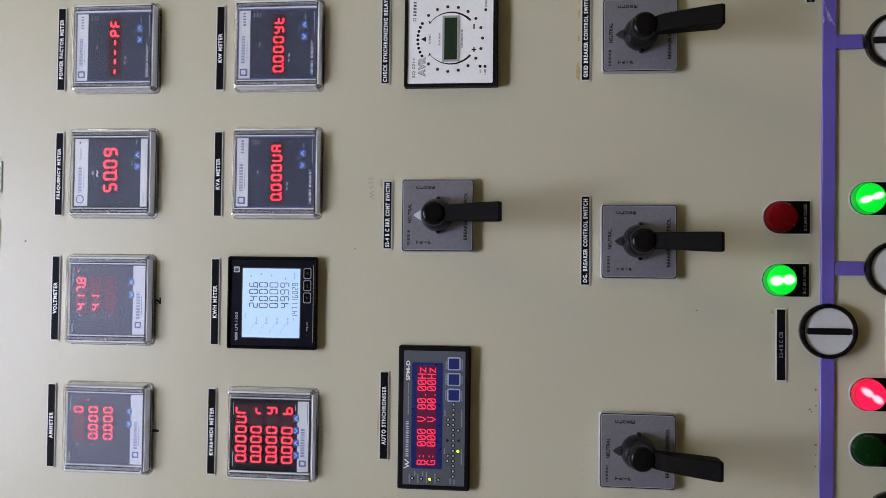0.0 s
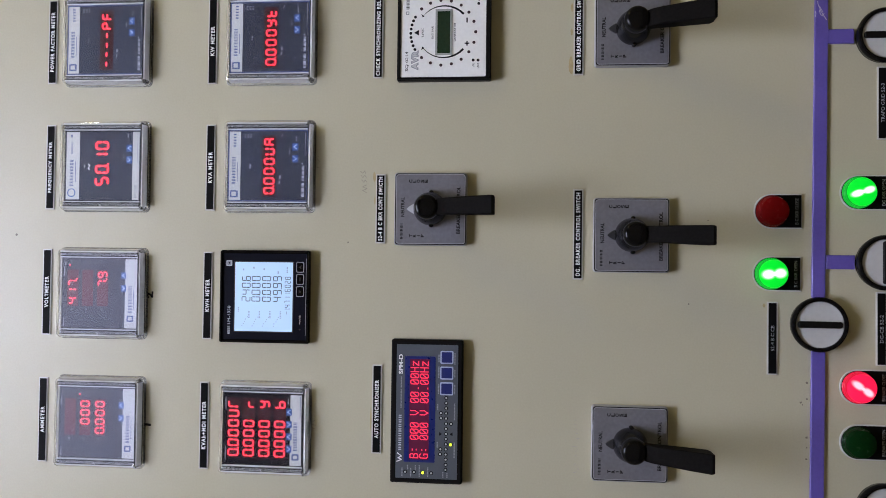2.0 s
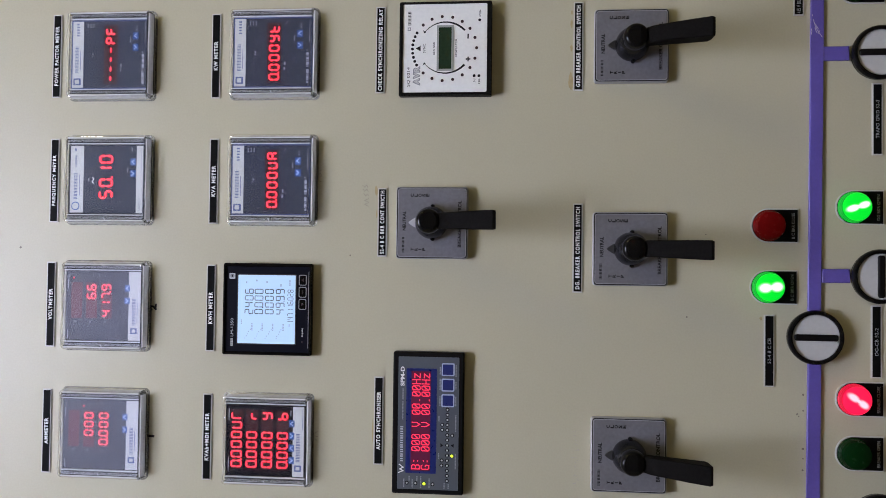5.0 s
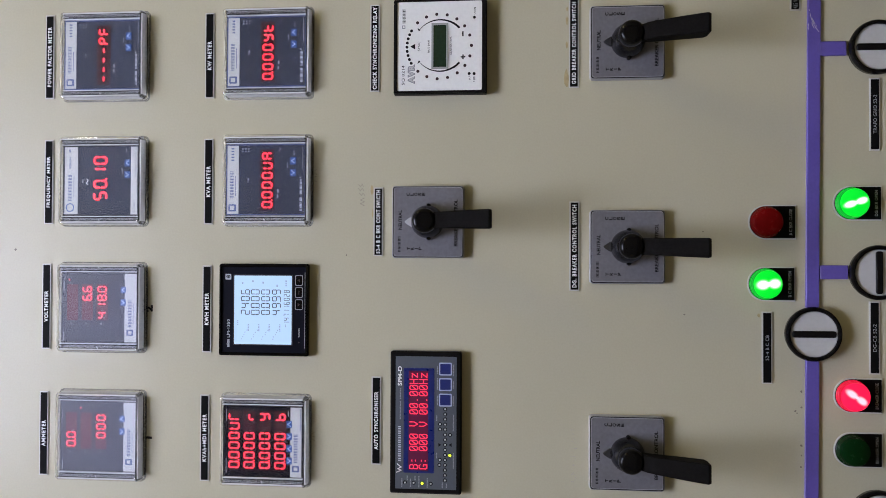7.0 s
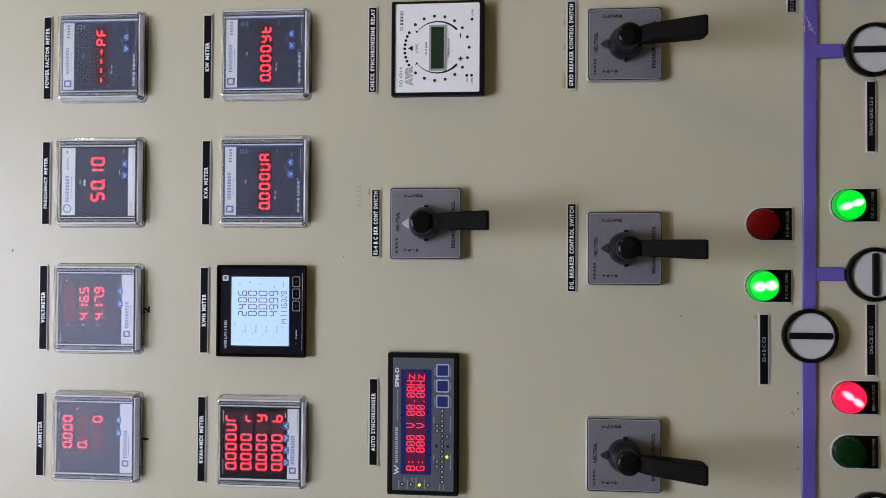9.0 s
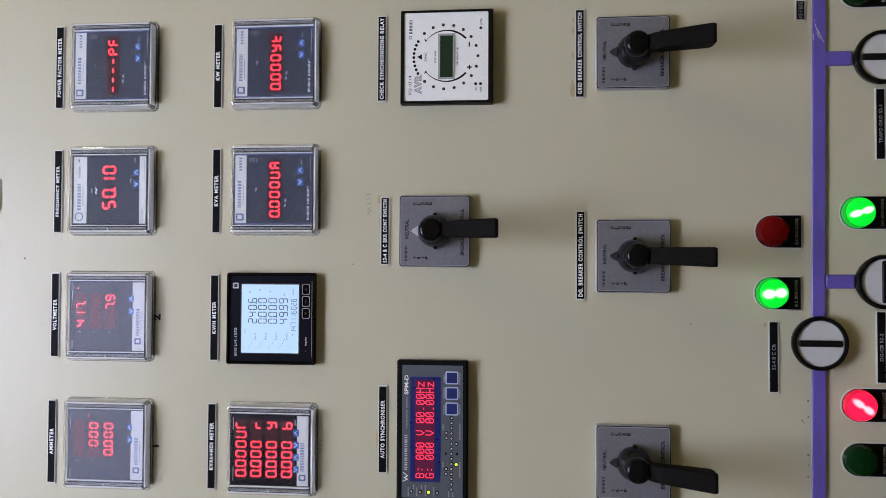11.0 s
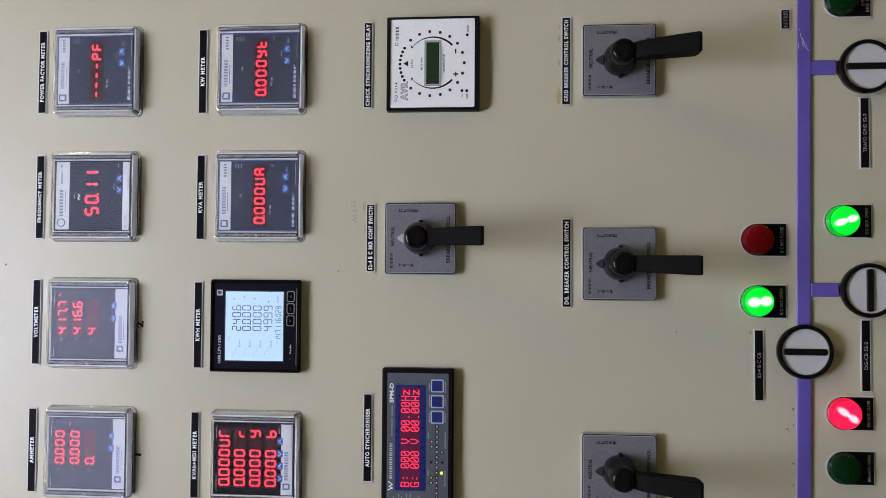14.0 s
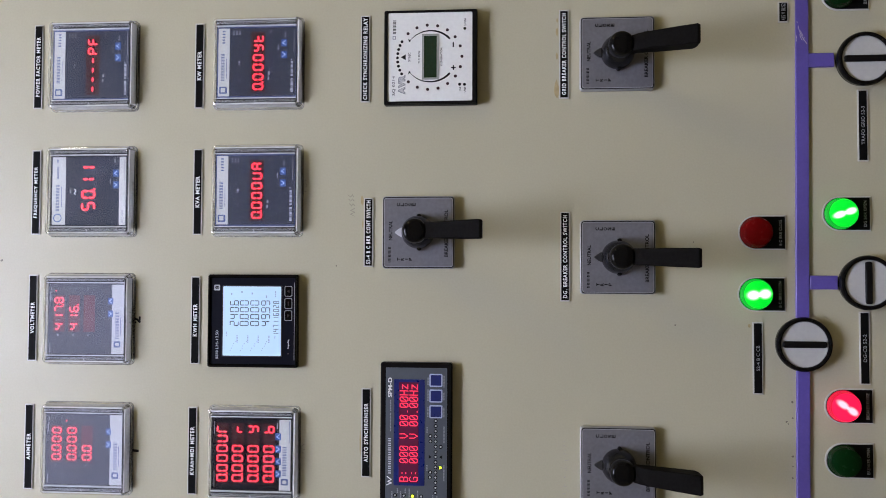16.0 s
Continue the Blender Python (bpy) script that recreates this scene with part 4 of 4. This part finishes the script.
# ---- pilot lamps ----
def pilot_lamp(x, foot, label, cap, text, lens=None, square=False):
    t = thing("pilot_lamp", x, foot, label, "pilot lamp", "pilot lamps")
    arch = [(-17.2, 0), (17.2, 0)] + [(17.2 * math.cos(radians(a)), 29.0 + 17.2 * math.sin(radians(a))) for a in range(0, 181, 9)]
    field = [(a * 0.93, 1.0 + b * 0.952) for a, b in arch]
    if square:
        arch = rect(-17.2, 17.2, 0, 47.0, 0.6)
        field = [(14.4 * math.cos(radians(a)), 17.6 + 14.4 * math.sin(radians(a))) for a in range(180, 361, 10)] + [(14.4, 44), (-14.4, 44)]
    part("backing", prism(bmesh.new(), arch, 0.5, -1.4, 0.3), LABEL_WHITE, t, "pale plate edge")
    part("face", prism(bmesh.new(), field, -1.3, -1.7), LABEL_BLACK, t)
    if "/" in text:
        for line, pz in zip(text.split("/"), (8.4, 3.9)):
            lettering(line, 2.9 * len(line), 3.2, 0, pz, -1.8, GREY_PRINT, t)
    elif text:
        lettering(text, 21 if square else 25.5, 2.9, 0, 7.6 if square else 5.4, -1.8, GREY_PRINT, t)
    else:
        bars(blocks(-9, 0.5, 7.6, 2.2, 5) + blocks(2.5, 9.5, 7.6, 2.2, 4), -1.8, GREY_PRINT, t)
    part("collar", lathe([(16.0, -1.2), (16.0, -2.2), (15.7, -2.5), (15.0, -2.5)], 36, 0, 29), GLOSS_BLACK, t)
    body = part("cap", lathe([(15.7, -1.2), (15.6, -3.4), (15.0, -4.0), (14.9, -6.4), (14.5, -6.8), (14.4, -9.6), (14.0, -10.4), (13.6, -10.2), (13.6, -8)], 44, 0, 29), cap, t, "ridged plastic lamp cap")
    part("lens", lathe([(13.8, -8.5), (13.8, -10.6), (13.2, -12.0), (11.6, -12.9), (8.6, -13.7), (5.0, -14.2), (0, -14.4)], 44, 0, 29), lens or cap, body)


pilot_lamp(34.4, 1135.3, "unlit red pilot lamp on a black arched plate", RED_CAP, "B C BKR CLOSE")
pilot_lamp(-27.1, 1136.2, "lit green pilot lamp on a black arched plate", GREEN_LIT, "B C BKR OPEN", LENS_A)
pilot_lamp(53.0, 1054.0, "lit green pilot lamp on a black arched plate", GREEN_LIT, "DG BKR OPEN", LENS_B)
pilot_lamp(-136.2, 1054.0, "lit red pilot lamp on a black arched plate", RED_LIT, "BREAKER CLOSE", LENS_C)
pilot_lamp(-189.4, 1054.0, "unlit green pilot lamp on a black arched plate", GREEN_CAP, "BREAKER OPEN")
pilot_lamp(273.4, 1052.8, "unlit green pilot lamp on a black arched plate", GREEN_CAP, "GRID/BKR OPEN")
pilot_lamp(75.5, 1983.2, "unlit amber pilot lamp on a black arched plate", AMBER_CAP, "SUPPLY FAIL", square=True)
pilot_lamp(11.9, 1983.9, "lit red pilot lamp on a black arched plate", RED_DIM, "", square=True)
pilot_lamp(-50.3, 1984.4, "faintly lit red pilot lamp on a black arched plate", RED_DIM, "", square=True)


# ---- round position selectors on the mimic line ----
def selector(x, z, label, turn):
    t = thing("position_selector", x, z, label, "selector switch", "position selectors")
    part("rim", lathe([(25.6, 0.5), (25.8, -3), (26.4, -4.2), (26.9, -6.4), (26.7, -8.8), (25.9, -10.4), (24.6, -10.9), (23.0, -10.3), (22.1, -8.0)], 56), GLOSS_BLACK, t, "glossy black rounded rim")
    # pale band standing in for light reflected on the rim's inner wall
    part("inner_glint", lathe([(22.6, -6.6), (22.4, -9.0), (21.8, -9.0), (21.7, -6.6)], 56), PLATE_EDGE, t, "thin pale ring painted as a reflection inside the rim")
    dial = part("dial", lathe([(0, -6.2), (22.6, -6.2), (22.6, -8.2), (0, -8.2)], 48), DIAL, t, "white dial")
    c, s = math.cos(radians(turn)), math.sin(radians(turn))
    bar = [(px * c - pz * s, px * s + pz * c) for px, pz in rect(-3.2, 3.2, -20.8, 20.8, 2.2)]
    part("bar", prism(bmesh.new(), bar, -8.0, -10.4, 0.6), BLACK, dial, "black position bar")


selector(-75.9, 1121.0, "white-faced selector with an upright black bar", 0)
selector(205.6, 1059.8, "white-faced selector with an upright black bar", 0)
selector(-15.2, 1059.8, "white-faced selector with a level black bar", 90)
selector(-253.6, 1059.8, "white-faced selector with an upright black bar", 0)


# ---- marks on the paint ----
def ink_mark(name, strokes, width, mat, label):
    xs = [p[0] for s in strokes for p in s]
    zs = [p[1] for s in strokes for p in s]
    cx, cz = sum(xs) / len(xs), sum(zs) / len(zs)
    t = thing(name, cx, cz, label, "mark")
    bm = bmesh.new()
    for s in strokes:
        stroke(bm, [(a - cx, b - cz) for a, b in s], width, 0.05, -0.12)
    part("stroke", bm, mat, t)


ink_mark("ink_mark", [[(-60.2, 1804.2), (-58.4, 1805.8), (-56.0, 1804.8), (-57.2, 1802.0), (-59.6, 1799.6), (-54.8, 1799.4)]], 2.0, INK, "handwritten black figure two beside the voltmeter")
ink_mark("ink_mark", [[(-194.9, 1804.6), (-195.2, 1799.6)]], 2.6, INK, "handwritten black figure one beside the ammeter")
ink_mark("pencil_mark", [[(82, 1625), (83, 1620.8)], [(84.6, 1624.6), (86.6, 1622), (84.4, 1620.4)], [(79, 1624.5), (77.5, 1620.6)], [(88, 1624.6), (90, 1621)]], 0.5, PENCIL, "faint pencil scribble under the kVA meter")
ink_mark("pencil_mark", [[(-189, 1625), (-190, 1620.6)], [(-192, 1624.6), (-194, 1621)], [(-187, 1624), (-184.6, 1621)]], 0.5, PENCIL, "faint pencil scribble under the demand meter")
ink_mark("pencil_mark", [[(52, 1570), (54, 1574), (56, 1569.6), (58, 1574), (60, 1569.8)], [(65, 1575), (62.6, 1573), (65, 1571.4), (62.8, 1569.4)], [(70, 1576), (67.6, 1574), (70, 1572), (67.6, 1570.4)], [(74, 1576.4), (72, 1574), (74.4, 1572), (72, 1571)]], 0.5, PENCIL, "faint pencil letters above a label")
rnd = random.Random(11)
faded = []
for i in range(13):
    if i in (5, 9):
        continue
    px, pz = -176 - 4.4 * i + rnd.uniform(-0.8, 0.8), 1353 + rnd.uniform(-1.5, 1.5)
    for _ in range(rnd.choice((1, 2, 2))):
        faded.append([(px + rnd.uniform(-1.6, 1.6), pz + rnd.uniform(-3, 3)), (px + rnd.uniform(-1.6, 1.6), pz + rnd.uniform(-3, 3))])
ink_mark("pencil_mark", faded, 0.35, FAINT_PENCIL, "faded pencil writing above a switch")


def glue_stain(x, z, w, h, seed):
    r = random.Random(seed)
    t = thing("glue_stain", x, z, "dried yellowish glue stain on the beige paint", "stain", "glue stains")
    pts = [(w / 2 * math.cos(2 * math.pi * i / 14) * r.uniform(0.7, 1.1), h / 2 * math.sin(2 * math.pi * i / 14) * r.uniform(0.6, 1.1)) for i in range(14)]
    part("film", prism(bmesh.new(), pts, 0.05, -0.1), GLUE, t)


for i, (x, z, w, h) in enumerate(((182, 1361.2, 19, 5.4), (216, 1360.6, 8, 3.0), (241, 1360.6, 9, 3.0), (253, 1360.4, 5, 2.0), (-182, 1562.2, 30, 1.6), (68, 1561.6, 11, 3.6), (44, 1561.0, 9, 1.6), (-58.5, 1171, 4.5, 3.6))):
    glue_stain(x, z, w, h, i)


def chip(x, z, size, seed):
    r = random.Random(seed)
    t = thing("paint_chip", x, z, "tiny dark chip in the beige paint", "chip", "paint chips")
    pts = [(size * math.cos(2 * math.pi * i / 9) * r.uniform(0.5, 1.1), size * math.sin(2 * math.pi * i / 9) * r.uniform(0.5, 1.1)) for i in range(9)]
    part("spot", prism(bmesh.new(), pts, 0.05, -0.1), CHIP, t)


for i, (x, z, s) in enumerate(((0.2, 1588.7, 0.9), (-58.3, 1243.4, 1.1), (5.2, 1954.4, 1.5), (-133.2, 1130.4, 1.5), (-152.6, 1136.1, 1.2), (-154.8, 1134.4, 0.8), (-149.1, 1130.2, 1.1), (-186.8, 1130.5, 1.6), (-207.6, 1130.8, 1.3), (-196.5, 1130.3, 1.0), (25, 1225, 0.8))):
    chip(x, z, s, i)


# ---- what changes on the displays: bars that sink behind the face when dark ----
def blink(ob, states):
    """Rows of (seconds, lit): the bar stands at the face while lit and sinks behind it while dark."""
    home = ob.location.copy()

    def at(lit):
        return Matrix.Translation(home + Vector((0, 0.0 if lit else 0.0016, 0)))

    rows = [(0.0, at(states[0][1]))]
    last = states[0]
    for t, lit in states[1:]:
        if lit != last[1]:
            mid = (last[0] + t) / 2
            rows += [(mid - 0.034, at(last[1])), (mid + 0.034, at(lit))]
        last = (t, lit)
    rows.append((16.0, at(last[1])))
    walk(ob, rows)


VOLT_STATES = """0 1111 1100 0000|0.5 0001 1111 1111|1 1111 1000 0001|1.5 0011 1111 1111|2 1110 0000 0011|2.5 0001 1111 1111|3 1110 0000 0011
|3.5 0011 1111 1111|4 1110 0000 0011|4.5 1111 1111 1100|4.7 0000 0011 1111|6.8 1111 1111 1000|7 0000 0011 1111|7.5 1111 1111 0000|8 0000 0111 1111
|8.5 1111 1100 0000|9 0000 1111 1111|11.5 1110 0000 0011|12 0111 1111 1110|12.5 1100 0000 0111|13 1111 1111 1100|13.5 1000 0000 1111
|14 1111 1111 1000|14.5 1000 0001 1111|15 1111 1111 0000|15.5 0000 0011 1111|16 1111 1110 0000"""
AMP_STATES = """0 0001 1111 1111|0.5 1111 1100 0000|1 0000 1111 1111|1.5 1111 1100 0000|2 0000 0111 1111|2.5 1111 1111 0000|3 0000 0001 1111
|3.5 1111 1111 1000|4 1000 0001 1111|4.5 1111 1111 1000|4.7 0000 0111 1111|6.8 0011 1111 1111|7 1100 0000 0111|7.5 0011 1111 1111|8 1111 0000 0001
|8.5 0011 1111 1111|9 1111 1000 0001|11.5 0000 0111 1111|12 1111 1110 0000|12.5 0000 0011 1111|13 1111 1111 0000|13.5 1000 0001 1111
|14 1111 1111 1000|14.5 1000 0000 1111|15 1111 1111 1100|15.5 1100 0000 1111|16 1111 1111 1100"""


def motions():
    for bank, text in ((volts, VOLT_STATES), (amps, AMP_STATES)):
        table = [line.split() for line in text.split("|")]
        for r in range(3):
            for i in range(len(bank[r]) if bank is amps else 3):
                blink(bank[r][i], [(float(row[0]), row[1 + r][i] == "1") for row in table])
    table = [line.split() for line in VOLT_STATES.split("|")]
    for r, last in enumerate((lambda t: "8" if t < 0.8 or t > 14.8 else "7", lambda t: "7" if t < 0.8 else "5" if 7.8 < t < 13.3 else "6", lambda t: "0" if 6.9 < t < 7.2 else "9")):
        for s, ob in volts[r][3].items():
            blink(ob, [(float(row[0]), row[1 + r][3] == "1" and s in SEGMENTS[last(float(row[0]))]) for row in table])
        for ob in volts[r][4]:
            blink(ob, [(float(row[0]), r == 2 and 6.9 < float(row[0]) < 7.2) for row in table])
    shown = [(0.0, "09"), (0.5, "09"), (0.6, "10"), (11.6, "10"), (11.7, "11"), (16.0, "11")]
    for k, bars_of_digit in enumerate(frequency):
        for s, ob in bars_of_digit.items():
            blink(ob, [(t, s in SEGMENTS[v[k]]) for t, v in shown])


motions()
